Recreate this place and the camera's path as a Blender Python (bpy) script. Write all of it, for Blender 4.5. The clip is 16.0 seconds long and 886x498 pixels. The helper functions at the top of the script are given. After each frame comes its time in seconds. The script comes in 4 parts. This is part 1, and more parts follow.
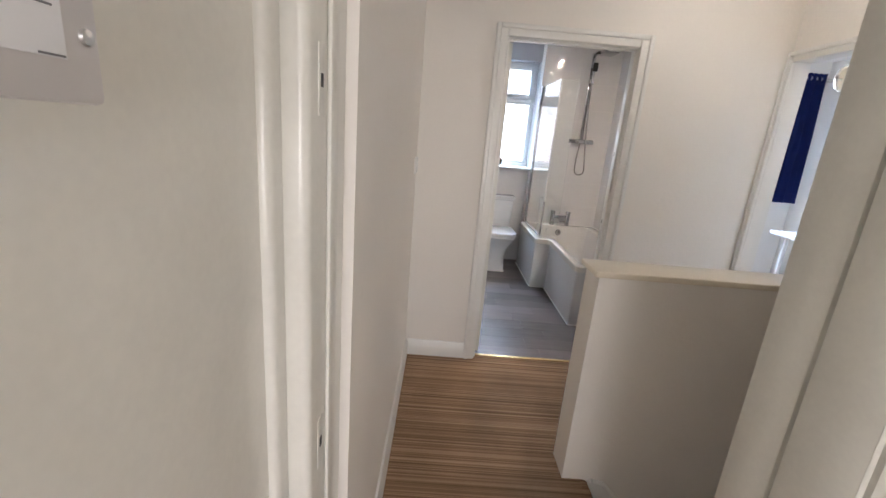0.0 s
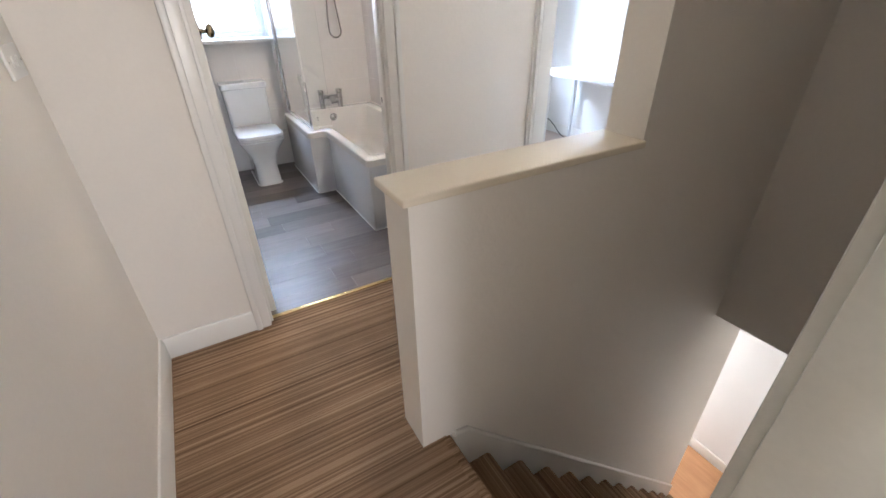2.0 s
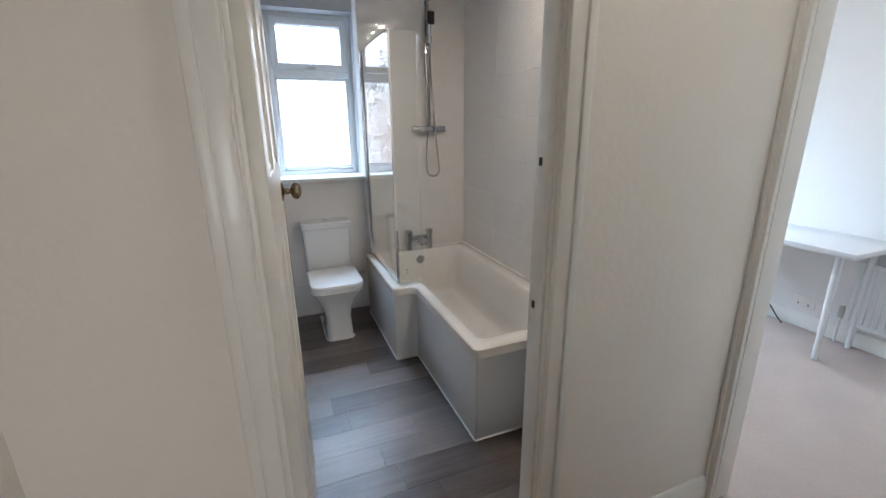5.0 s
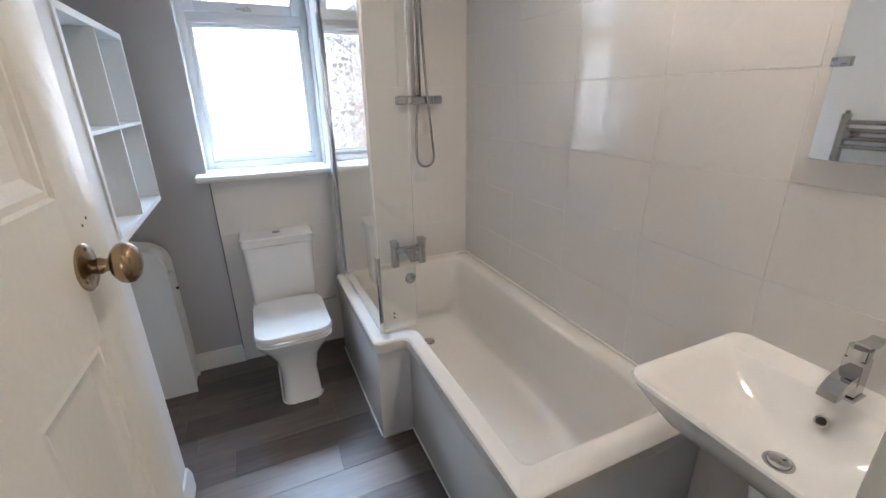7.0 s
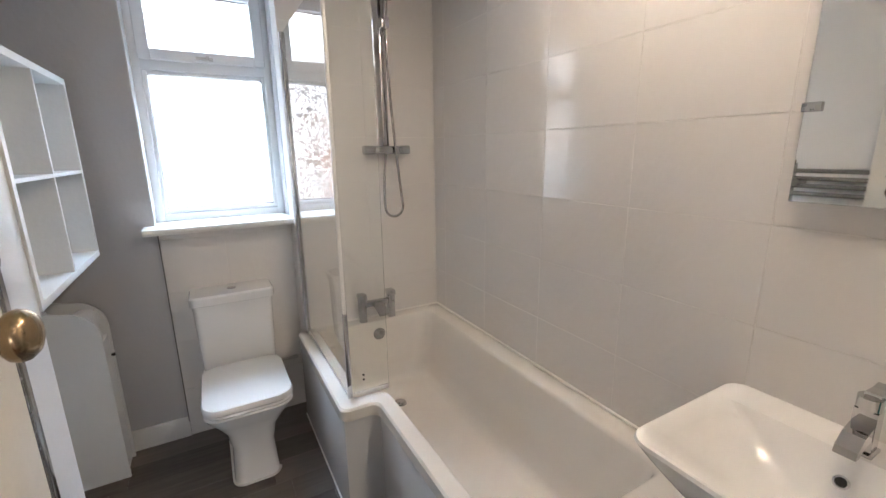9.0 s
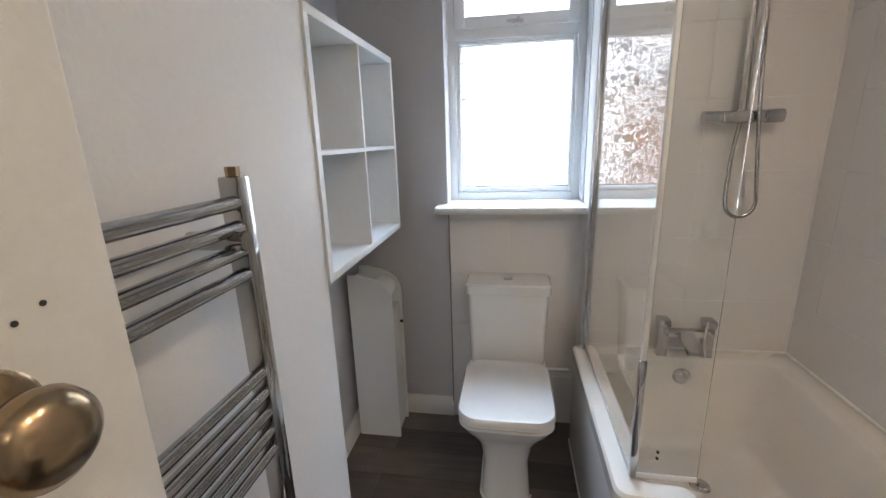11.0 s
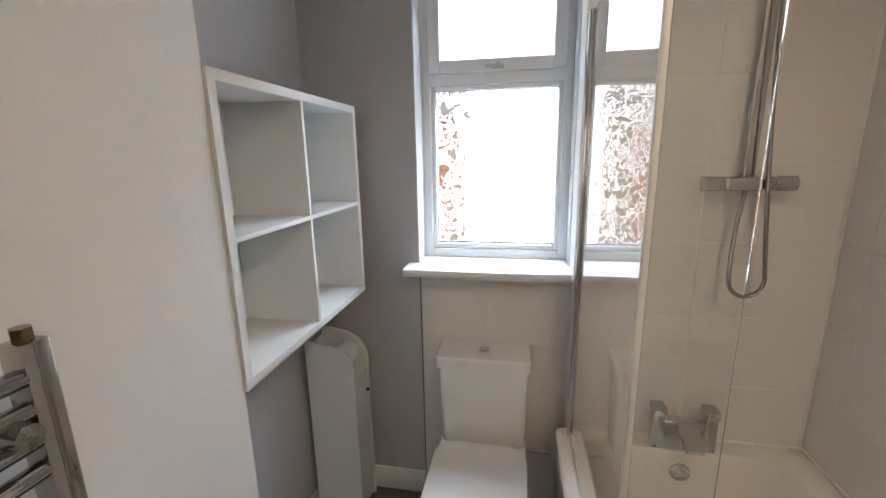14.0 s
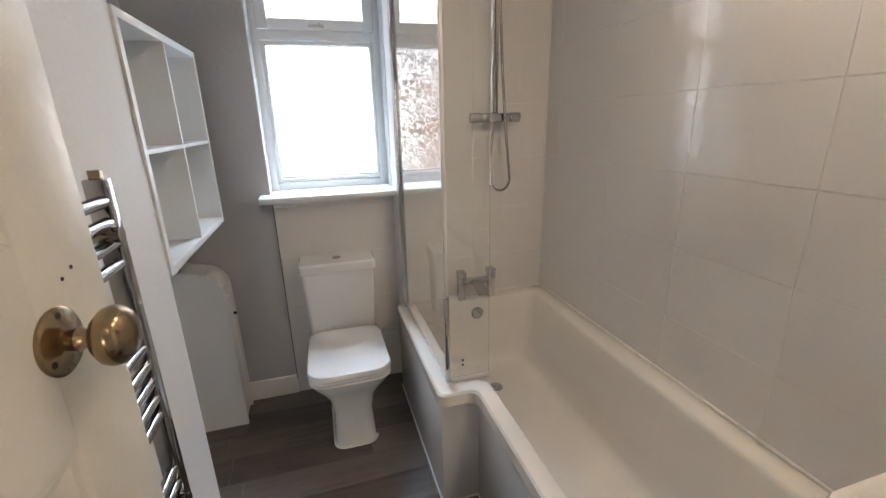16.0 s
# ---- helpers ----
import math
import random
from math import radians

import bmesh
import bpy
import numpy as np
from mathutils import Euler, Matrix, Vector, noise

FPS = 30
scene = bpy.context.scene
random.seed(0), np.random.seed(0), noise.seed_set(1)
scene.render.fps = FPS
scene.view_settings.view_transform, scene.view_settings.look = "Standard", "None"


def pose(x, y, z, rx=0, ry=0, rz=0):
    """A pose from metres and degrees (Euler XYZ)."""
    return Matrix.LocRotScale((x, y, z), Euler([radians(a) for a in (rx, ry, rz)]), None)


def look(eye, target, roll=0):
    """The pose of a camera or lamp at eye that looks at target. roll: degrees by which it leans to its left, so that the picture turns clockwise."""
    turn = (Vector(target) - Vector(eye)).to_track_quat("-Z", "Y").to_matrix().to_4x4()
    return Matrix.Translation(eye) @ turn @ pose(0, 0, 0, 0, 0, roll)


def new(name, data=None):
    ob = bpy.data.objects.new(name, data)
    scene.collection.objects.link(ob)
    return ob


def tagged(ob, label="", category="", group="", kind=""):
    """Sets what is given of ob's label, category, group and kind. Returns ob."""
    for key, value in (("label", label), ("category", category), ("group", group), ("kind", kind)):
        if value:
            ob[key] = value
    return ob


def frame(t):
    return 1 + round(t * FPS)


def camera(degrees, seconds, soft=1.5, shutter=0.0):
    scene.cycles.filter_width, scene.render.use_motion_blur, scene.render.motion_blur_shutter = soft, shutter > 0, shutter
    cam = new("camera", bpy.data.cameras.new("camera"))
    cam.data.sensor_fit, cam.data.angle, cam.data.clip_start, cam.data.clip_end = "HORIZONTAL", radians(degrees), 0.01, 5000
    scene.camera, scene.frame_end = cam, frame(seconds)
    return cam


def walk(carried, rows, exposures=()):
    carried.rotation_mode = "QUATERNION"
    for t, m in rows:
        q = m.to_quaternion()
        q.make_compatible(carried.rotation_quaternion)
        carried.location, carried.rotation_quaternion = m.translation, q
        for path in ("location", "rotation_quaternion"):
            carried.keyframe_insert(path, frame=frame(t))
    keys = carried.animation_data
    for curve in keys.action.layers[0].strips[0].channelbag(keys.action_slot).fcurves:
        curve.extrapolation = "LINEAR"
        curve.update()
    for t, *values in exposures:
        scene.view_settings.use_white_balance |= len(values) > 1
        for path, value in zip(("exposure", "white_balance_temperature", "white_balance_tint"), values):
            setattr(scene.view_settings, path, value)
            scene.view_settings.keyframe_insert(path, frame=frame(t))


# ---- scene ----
cam = camera(93.3, 16.0)
PATH = [
    (0, (0.6, 1.788, 1.409), (0.636, 3.718, 0.884), 4.8),
    (0.5, (0.639, 1.879, 1.402), (0.875, 3.788, 0.855), 3.0),
    (1, (0.717, 2.085, 1.402), (0.985, 4.006, 0.914), 0.0),
    (1.5, (0.805, 2.306, 1.388), (1.323, 4.091, 0.648), -0.5),
    (2, (0.847, 2.463, 1.356), (1.704, 3.957, 0.339), -1.1),
    (2.5, (0.877, 2.542, 1.303), (1.832, 3.804, 0.081), 0.6),
    (3, (0.892, 2.571, 1.306), (1.841, 3.874, 0.121), -0.0),
    (3.5, (0.893, 2.597, 1.371), (1.751, 4.166, 0.475), -0.6),
    (4, (0.895, 2.794, 1.406), (1.642, 4.535, 0.763), 0.3),
    (4.5, (0.913, 3.092, 1.447), (1.621, 4.877, 0.89), -0.6),
    (6.8, (1.199, 4.235, 1.49), (1.93, 5.979, 0.839), -1.0),
    (7, (1.215, 4.283, 1.477), (1.986, 5.996, 0.792), -0.9),
    (7.5, (1.261, 4.36, 1.422), (2.163, 6.001, 0.722), -0.3),
    (8, (1.281, 4.374, 1.45), (2.315, 5.958, 0.807), -0.2),
    (8.2, (1.270, 4.363, 1.468), (2.35, 5.946, 0.896), 0.1),
    (10.3, (1.215, 4.593, 1.417), (1.457, 6.529, 0.98), -0.9),
    (10.5, (1.22, 4.657, 1.423), (1.3, 6.599, 0.955), -1.1),
    (11, (1.289, 4.831, 1.414), (0.97, 6.739, 0.907), -1.8),
    (11.5, (1.36, 4.988, 1.431), (0.662, 6.787, 0.905), -2.4),
    (12, (1.381, 5.019, 1.435), (0.423, 6.694, 0.908), -2.6),
    (12.5, (1.376, 5.066, 1.434), (0.399, 6.747, 0.962), -2.1),
    (13, (1.39, 5.076, 1.506), (0.528, 6.838, 1.127), -1.4),
    (13.5, (1.384, 5.092, 1.555), (0.744, 6.957, 1.21), -0.8),
    (14, (1.407, 5.09, 1.565), (1.051, 7.007, 1.124), -1.0),
    (14.5, (1.387, 5.024, 1.515), (1.393, 6.942, 0.95), -1.2),
    (15, (1.311, 4.9, 1.479), (1.621, 6.766, 0.83), -1.1),
    (15.5, (1.267, 4.765, 1.452), (1.728, 6.595, 0.787), -1.2),
    (16, (1.238, 4.541, 1.453), (1.769, 6.377, 0.865), -1.4),
]
EXPO = [(0, 0.48, 5600, 14), (0.5, 0.43, 5500, 14), (1.5, 0.52, 5550, 14), (2.5, 1.0, 5500, 13), (3.5, 0.8, 5500, 12), (4.5, 0.05, 5500, 10), (7.0, 0.26, 5600, 12), (8.2, 0.38, 6000, 14), (10.5, 0.04, 5950, 13), (12.5, 0.0, 6400, 14), (14.5, -0.17, 6450, 14), (16, 0.0, 6300, 14)]
walk(cam, [(t, look(eye, target, roll)) for t, eye, target, roll in PATH], EXPO)

# ---- light ----
world = bpy.data.worlds.new("sky")
scene.world = world
world.use_nodes = True
wn = world.node_tree
sky = wn.nodes.new("ShaderNodeTexSky")
sky.sky_type, sky.sun_disc = "NISHITA", False
sky.sun_elevation, sky.sun_rotation = radians(35), radians(200)
wn.links.new(sky.outputs[0], wn.nodes["Background"].inputs[0])
wn.nodes["Background"].inputs[1].default_value = 0.1


def lamp(name, eye, target, sx, sy, watts, colour):
    data = bpy.data.lights.new(name, "AREA")
    data.shape, data.size, data.size_y, data.energy, data.color = "RECTANGLE", sx, sy, watts, colour
    ob = new(name, data)
    ob.matrix_world = look(eye, target)
    return ob


sun_data = bpy.data.lights.new("sun", "SUN")
sun_data.energy, sun_data.angle, sun_data.color = 4.0, radians(0.5), (1.0, 0.95, 0.88)
sun = new("sun", sun_data)
sun.matrix_world = look((0, -8, 6), (0, 0, 0.4))

# daylight in the bathroom and bedroom window openings
lamp("daylight_bathroom", (1.60, 7.95, 3.35), (1.20, 6.2, 1.0), 2.0, 1.2, 350, (0.66, 0.83, 1.0))
lamp("daylight_bedroom", (3.45, 7.30, 2.2), (3.45, 4.9, 0.6), 1.5, 1.4, 88, (0.82, 0.91, 1.0))
# added fill from unseen sources: an assumed front room window, and the hall end
lamp("daylight_front_room", (1.1, -0.93, 1.5), (1.1, 3.0, 1.2), 1.3, 1.2, 36, (1.0, 0.89, 0.76))
lamp("daylight_hall", (3.95, 5.25, -1.4), (3.95, 2.5, -1.6), 0.7, 1.6, 30, (1.0, 0.92, 0.80))


# ---- materials ----
def material(name, colour, rough=0.5, metal=0.0, var=0.06, scale=6.0, bump=0.0, bump_scale=60.0, fine=90.0,
             coat=0.0, stretch=(1, 1, 1), spec=0.5, island=0.0):
    """Paint, plaster, ceramic or metal: two scales of variation in colour and gloss, and fine relief."""
    mat = bpy.data.materials.new(name)
    mat.use_nodes = True
    n, l = mat.node_tree.nodes, mat.node_tree.links
    b = n["Principled BSDF"]
    b.inputs["Metallic"].default_value = metal
    b.inputs["Coat Weight"].default_value = coat
    b.inputs["Specular IOR Level"].default_value = spec
    co = n.new("ShaderNodeTexCoord")
    mp = n.new("ShaderNodeMapping")
    mp.inputs["Scale"].default_value = stretch
    l.new(co.outputs["Object"], mp.inputs[0])
    big, small = n.new("ShaderNodeTexNoise"), n.new("ShaderNodeTexNoise")
    big.inputs["Scale"].default_value, small.inputs["Scale"].default_value = scale, fine
    big.inputs["Detail"].default_value, small.inputs["Detail"].default_value = 3, 3
    for t in (big, small):
        l.new(mp.outputs[0], t.inputs[0])
    mixn = n.new("ShaderNodeMix")
    mixn.inputs[0].default_value = 0.35
    l.new(big.outputs[0], mixn.inputs[2]), l.new(small.outputs[0], mixn.inputs[3])
    fac = mixn.outputs[0]
    if island:
        info = n.new("ShaderNodeObjectInfo")
        m2 = n.new("ShaderNodeMix")
        m2.inputs[0].default_value = island
        l.new(fac, m2.inputs[2]), l.new(info.outputs["Random"], m2.inputs[3])
        fac = m2.outputs[0]
    ramp = n.new("ShaderNodeValToRGB")
    ramp.color_ramp.elements[0].position, ramp.color_ramp.elements[1].position = 0.25, 0.75
    ramp.color_ramp.elements[0].color = (*[c * (1 - var) for c in colour], 1)
    ramp.color_ramp.elements[1].color = (*[min(1, c * (1 + var)) for c in colour], 1)
    l.new(fac, ramp.inputs[0]), l.new(ramp.outputs[0], b.inputs["Base Color"])
    rr = n.new("ShaderNodeMapRange")
    rr.inputs[3].default_value, rr.inputs[4].default_value = max(0.02, rough * 0.85), min(1, rough * 1.15)
    l.new(big.outputs[0], rr.inputs[0]), l.new(rr.outputs[0], b.inputs["Roughness"])
    if bump:
        t = n.new("ShaderNodeTexNoise")
        t.inputs["Scale"].default_value, t.inputs["Detail"].default_value = bump_scale, 2
        l.new(mp.outputs[0], t.inputs[0])
        bp = n.new("ShaderNodeBump")
        bp.inputs["Strength"].default_value, bp.inputs["Distance"].default_value = bump, 0.01
        l.new(t.outputs[0], bp.inputs["Height"]), l.new(bp.outputs[0], b.inputs["Normal"])
    return mat


def carpet_striped(name, stretch):
    """Brown ribbed carpet: fine stripes of many browns, with a woven pile."""
    mat = bpy.data.materials.new(name)
    mat.use_nodes = True
    n, l = mat.node_tree.nodes, mat.node_tree.links
    b = n["Principled BSDF"]
    co = n.new("ShaderNodeTexCoord")
    mp = n.new("ShaderNodeMapping")
    mp.inputs["Scale"].default_value = stretch
    l.new(co.outputs["Object"], mp.inputs[0])
    t = n.new("ShaderNodeTexNoise")
    t.inputs["Scale"].default_value, t.inputs["Detail"].default_value, t.inputs["Roughness"].default_value = 1.0, 4, 0.75
    l.new(mp.outputs[0], t.inputs[0])
    ramp = n.new("ShaderNodeValToRGB")
    e = ramp.color_ramp.elements
    e[0].position, e[0].color = 0.36, (0.15, 0.092, 0.053, 1)
    e[1].position, e[1].color = 0.66, (0.52, 0.37, 0.24, 1)
    m = e.new(0.50)
    m.color = (0.31, 0.20, 0.118, 1)
    l.new(t.outputs[0], ramp.inputs[0])
    wear = n.new("ShaderNodeTexNoise")
    wear.inputs["Scale"].default_value = 3
    l.new(co.outputs["Object"], wear.inputs[0])
    wr = n.new("ShaderNodeMapRange")
    wr.inputs[1].default_value, wr.inputs[2].default_value = 0.3, 0.7
    wr.inputs[3].default_value, wr.inputs[4].default_value = 0.8, 1.15
    l.new(wear.outputs[0], wr.inputs[0])
    mul = n.new("ShaderNodeMix")
    mul.data_type, mul.blend_type = "RGBA", "MULTIPLY"
    mul.inputs[0].default_value = 1
    l.new(ramp.outputs[0], mul.inputs[6]), l.new(wr.outputs[0], mul.inputs[7])
    l.new(mul.outputs[2], b.inputs["Base Color"])
    b.inputs["Roughness"].default_value, b.inputs["Specular IOR Level"].default_value = 0.95, 0.1
    pile = n.new("ShaderNodeTexNoise")
    pile.inputs["Scale"].default_value = 350
    l.new(co.outputs["Object"], pile.inputs[0])
    add = n.new("ShaderNodeMath")
    l.new(t.outputs[0], add.inputs[0]), l.new(pile.outputs[0], add.inputs[1])
    bp = n.new("ShaderNodeBump")
    bp.inputs["Strength"].default_value, bp.inputs["Distance"].default_value = 0.6, 0.006
    l.new(add.outputs[0], bp.inputs["Height"]), l.new(bp.outputs[0], b.inputs["Normal"])
    return mat


def wood_planks(name, dark, light, rough, stretch=(3, 40, 40), var=0.45):
    """Wood grain along x; each plank shifts its tone and its grain."""
    mat = bpy.data.materials.new(name)
    mat.use_nodes = True
    n, l = mat.node_tree.nodes, mat.node_tree.links
    b = n["Principled BSDF"]
    co, info = n.new("ShaderNodeTexCoord"), n.new("ShaderNodeObjectInfo")
    shift = n.new("ShaderNodeVectorMath")
    shift.operation = "SCALE"
    shift.inputs[0].default_value = (31, 17, 5)
    l.new(info.outputs["Random"], shift.inputs[3])
    add = n.new("ShaderNodeVectorMath")
    l.new(co.outputs["Object"], add.inputs[0]), l.new(shift.outputs[0], add.inputs[1])
    mp = n.new("ShaderNodeMapping")
    mp.inputs["Scale"].default_value = stretch
    l.new(add.outputs[0], mp.inputs[0])
    t = n.new("ShaderNodeTexNoise")
    t.inputs["Scale"].default_value, t.inputs["Detail"].default_value, t.inputs["Distortion"].default_value = 1, 6, 0.8
    l.new(mp.outputs[0], t.inputs[0])
    cloud = n.new("ShaderNodeTexNoise")
    cloud.inputs["Scale"].default_value = 5
    l.new(add.outputs[0], cloud.inputs[0])
    m1 = n.new("ShaderNodeMix")
    m1.inputs[0].default_value = 0.4
    l.new(t.outputs[0], m1.inputs[2]), l.new(cloud.outputs[0], m1.inputs[3])
    m2 = n.new("ShaderNodeMix")
    m2.inputs[0].default_value = var
    l.new(m1.outputs[0], m2.inputs[2]), l.new(info.outputs["Random"], m2.inputs[3])
    ramp = n.new("ShaderNodeValToRGB")
    ramp.color_ramp.elements[0].position, ramp.color_ramp.elements[1].position = 0.25, 0.78
    ramp.color_ramp.elements[0].color, ramp.color_ramp.elements[1].color = (*dark, 1), (*light, 1)
    l.new(m2.outputs[0], ramp.inputs[0]), l.new(ramp.outputs[0], b.inputs["Base Color"])
    b.inputs["Roughness"].default_value = rough
    bp = n.new("ShaderNodeBump")
    bp.inputs["Strength"].default_value, bp.inputs["Distance"].default_value = 0.15, 0.003
    l.new(t.outputs[0], bp.inputs["Height"]), l.new(bp.outputs[0], b.inputs["Normal"])
    return mat


def glass(name, rough=0.0, tint=(1, 1, 1), pattern=False):
    mat = bpy.data.materials.new(name)
    mat.use_nodes = True
    n, l = mat.node_tree.nodes, mat.node_tree.links
    b = n["Principled BSDF"]
    b.inputs["Base Color"].default_value = (*tint, 1)
    b.inputs["Transmission Weight"].default_value = 1
    b.inputs["Roughness"].default_value, b.inputs["IOR"].default_value = rough, 1.5
    if pattern:
        co = n.new("ShaderNodeTexCoord")
        warp = n.new("ShaderNodeTexNoise")
        warp.inputs["Scale"].default_value = 14
        l.new(co.outputs["Object"], warp.inputs[0])
        mixv = n.new("ShaderNodeMix")
        mixv.data_type = "VECTOR"
        mixv.inputs[0].default_value = 0.12
        l.new(co.outputs["Object"], mixv.inputs[4]), l.new(warp.outputs[1], mixv.inputs[5])
        v = n.new("ShaderNodeTexNoise")
        v.inputs["Scale"].default_value, v.inputs["Detail"].default_value, v.inputs["Distortion"].default_value = 24, 1, 1.6
        l.new(mixv.outputs[1], v.inputs[0])
        off, fold, rib = n.new("ShaderNodeMath"), n.new("ShaderNodeMath"), n.new("ShaderNodeMapRange")
        off.operation, fold.operation = "SUBTRACT", "ABSOLUTE"
        off.inputs[1].default_value = 0.5
        l.new(v.outputs[0], off.inputs[0]), l.new(off.outputs[0], fold.inputs[0])
        rib.interpolation_type = "SMOOTHSTEP"
        rib.inputs[2].default_value, rib.inputs[3].default_value, rib.inputs[4].default_value = 0.07, 1.0, 0.0
        l.new(fold.outputs[0], rib.inputs[0])
        bp = n.new("ShaderNodeBump")
        bp.inputs["Strength"].default_value, bp.inputs["Distance"].default_value = 0.8, 0.0018
        l.new(rib.outputs[0], bp.inputs["Height"]), l.new(bp.outputs[0], b.inputs["Normal"])
    return mat


def glow(name, colour, strength):
    mat = bpy.data.materials.new(name)
    mat.use_nodes = True
    b = mat.node_tree.nodes["Principled BSDF"]
    b.inputs["Base Color"].default_value = (*colour, 1)
    b.inputs["Emission Color"].default_value = (*colour, 1)
    b.inputs["Emission Strength"].default_value = strength
    return mat


WALL = material("wall_paint", (0.84, 0.80, 0.735), 0.6, var=0.03, scale=1.5, bump=0.12, bump_scale=45)
WHITE_WALL = material("white_wall_paint", (0.80, 0.795, 0.78), 0.5, var=0.025, scale=2, bump=0.1, bump_scale=50)
GREY_WALL = material("grey_wall_paint", (0.50, 0.495, 0.51), 0.55, var=0.03, scale=2, bump=0.1, bump_scale=50)
CEILING = material("ceiling_paint", (0.82, 0.82, 0.81), 0.8, var=0.02, scale=2, bump=0.15, bump_scale=60)
GLOSS = material("gloss_paint", (0.80, 0.785, 0.74), 0.30, var=0.03, scale=5, bump=0.04, bump_scale=22, coat=0.2)
DOOR_PAINT = material("door_paint", (0.74, 0.72, 0.66), 0.33, var=0.05, scale=4, bump=0.16, bump_scale=26)
OLD_GLOSS = material("old_gloss_paint", (0.74, 0.725, 0.66), 0.3, var=0.07, scale=7, bump=0.35, bump_scale=14, coat=0.2)
CAP_PAINT = material("cream_varnish", (0.78, 0.70, 0.56), 0.36, var=0.05, scale=4, bump=0.06, bump_scale=30, coat=0.3)
CARPET = carpet_striped("striped_carpet", (0.16, 70, 70))
STAIR_CARPET = carpet_striped("stair_carpet", (48, 0.16, 48))
BED_CARPET = material("beige_carpet", (0.50, 0.42, 0.37), 0.95, var=0.14, scale=2.2, bump=0.6, bump_scale=260, spec=0.1)
VINYL = wood_planks("vinyl_planks", (0.074, 0.058, 0.049), (0.22, 0.185, 0.165), 0.30, var=0.35)
HALL_WOOD = wood_planks("hall_oak", (0.36, 0.17, 0.07), (0.62, 0.36, 0.19), 0.35, stretch=(40, 3, 40), var=0.2)
CERAMIC = material("white_ceramic", (0.82, 0.815, 0.80), 0.07, var=0.01, scale=3, coat=0.5)
ACRYLIC = material("bath_acrylic", (0.80, 0.765, 0.71), 0.13, var=0.015, scale=3, coat=0.4)
PANEL_WHITE = material("bath_panel", (0.70, 0.70, 0.70), 0.22, var=0.02, scale=3)
TILE = material("white_tile", (0.76, 0.735, 0.71), 0.03, var=0.012, scale=2, bump=0.24, bump_scale=20, island=0.3, coat=0.6)
GROUT = material("grout", (0.78, 0.755, 0.72), 0.9, var=0.06, scale=14, bump=0.2, bump_scale=200)
SEALANT = material("silicone", (0.82, 0.80, 0.75), 0.35, var=0.05, scale=18)
UPVC = material("white_upvc", (0.75, 0.76, 0.77), 0.22, var=0.015, scale=4)
SHELF_WHITE = material("shelf_foil", (0.80, 0.81, 0.80), 0.35, var=0.02, scale=4, bump=0.05, bump_scale=70)
CHROME = material("chrome", (0.56, 0.56, 0.57), 0.06, metal=1, var=0.03, scale=9)
RAIL_CHROME = material("rail_chrome", (0.46, 0.45, 0.44), 0.07, metal=1, var=0.06, scale=12, bump=0.03, bump_scale=60)
BRASS = material("aged_brass", (0.36, 0.27, 0.17), 0.22, metal=1, var=0.22, scale=26, bump=0.06, bump_scale=60)
GOLD = material("brass_strip", (0.80, 0.60, 0.28), 0.25, metal=1, var=0.12, scale=30)
TRIM_GREY = material("trim_grey", (0.17, 0.165, 0.16), 0.5, var=0.1, scale=20)
METAL_BOX = material("grey_white_metal", (0.62, 0.60, 0.59), 0.35, var=0.03, scale=6, bump=0.03, bump_scale=40)
DARK = material("dark_rubber", (0.02, 0.02, 0.02), 0.5, var=0.2, scale=30)
MIRROR = material("mirror", (0.90, 0.92, 0.92), 0.02, metal=1, var=0.005, scale=2)
SLATE = material("roof_slate", (0.20, 0.20, 0.21), 0.7, var=0.2, scale=6, bump=0.3, bump_scale=40)
CLEAR = glass("clear_glass", tint=(0.97, 0.99, 0.98))
FROSTED = glass("patterned_glass", 0.08, pattern=True)
PAPER = material("toilet_paper", (0.82, 0.81, 0.80), 0.95, var=0.03, scale=40, bump=0.2, bump_scale=120)
PLASTIC = material("white_plastic", (0.80, 0.79, 0.76), 0.3, var=0.02, scale=10)
TEAL = material("teal_plastic", (0.02, 0.20, 0.22), 0.3, var=0.06, scale=12)
NAVY = material("navy_cloth", (0.004, 0.010, 0.070), 0.85, var=0.25, scale=9, bump=0.3, bump_scale=240, spec=0.2)
STEEL = material("brushed_steel", (0.55, 0.54, 0.52), 0.3, metal=1, var=0.08, scale=20)
PRINT = material("printed_grey", (0.16, 0.16, 0.17), 0.7, var=0.1, scale=30)
LABEL_PAPER = material("label_paper", (0.72, 0.72, 0.73), 0.7, var=0.03, scale=20)
BULB = glow("warm_bulb", (1.0, 0.78, 0.50), 170)
DOWNLIGHT = glow("warm_downlight", (1.0, 0.79, 0.56), 560)
# glow of the assumed landing dome, added to lift the stairwell walls
FILL_DOME = glow("fill_dome", (1.0, 0.85, 0.66), 27)
SHADE_GLASS = glass("amber_shade", 0.05, tint=(1.0, 0.93, 0.80))
BRICK = material("red_brick", (0.44, 0.15, 0.055), 0.9, var=0.25, scale=8, bump=0.4, bump_scale=60, island=0.5)
MORTAR = material("mortar", (0.36, 0.28, 0.21), 0.95, var=0.1, scale=20, bump=0.3, bump_scale=120)
LAWN = material("lawn", (0.07, 0.11, 0.04), 0.95, var=0.3, scale=3, bump=0.5, bump_scale=80)
SKYGLOW = glow("bright_sky", (0.95, 0.98, 1.0), 3.1)


# ---- mesh helpers ----
def bm_new():
    return bmesh.new()


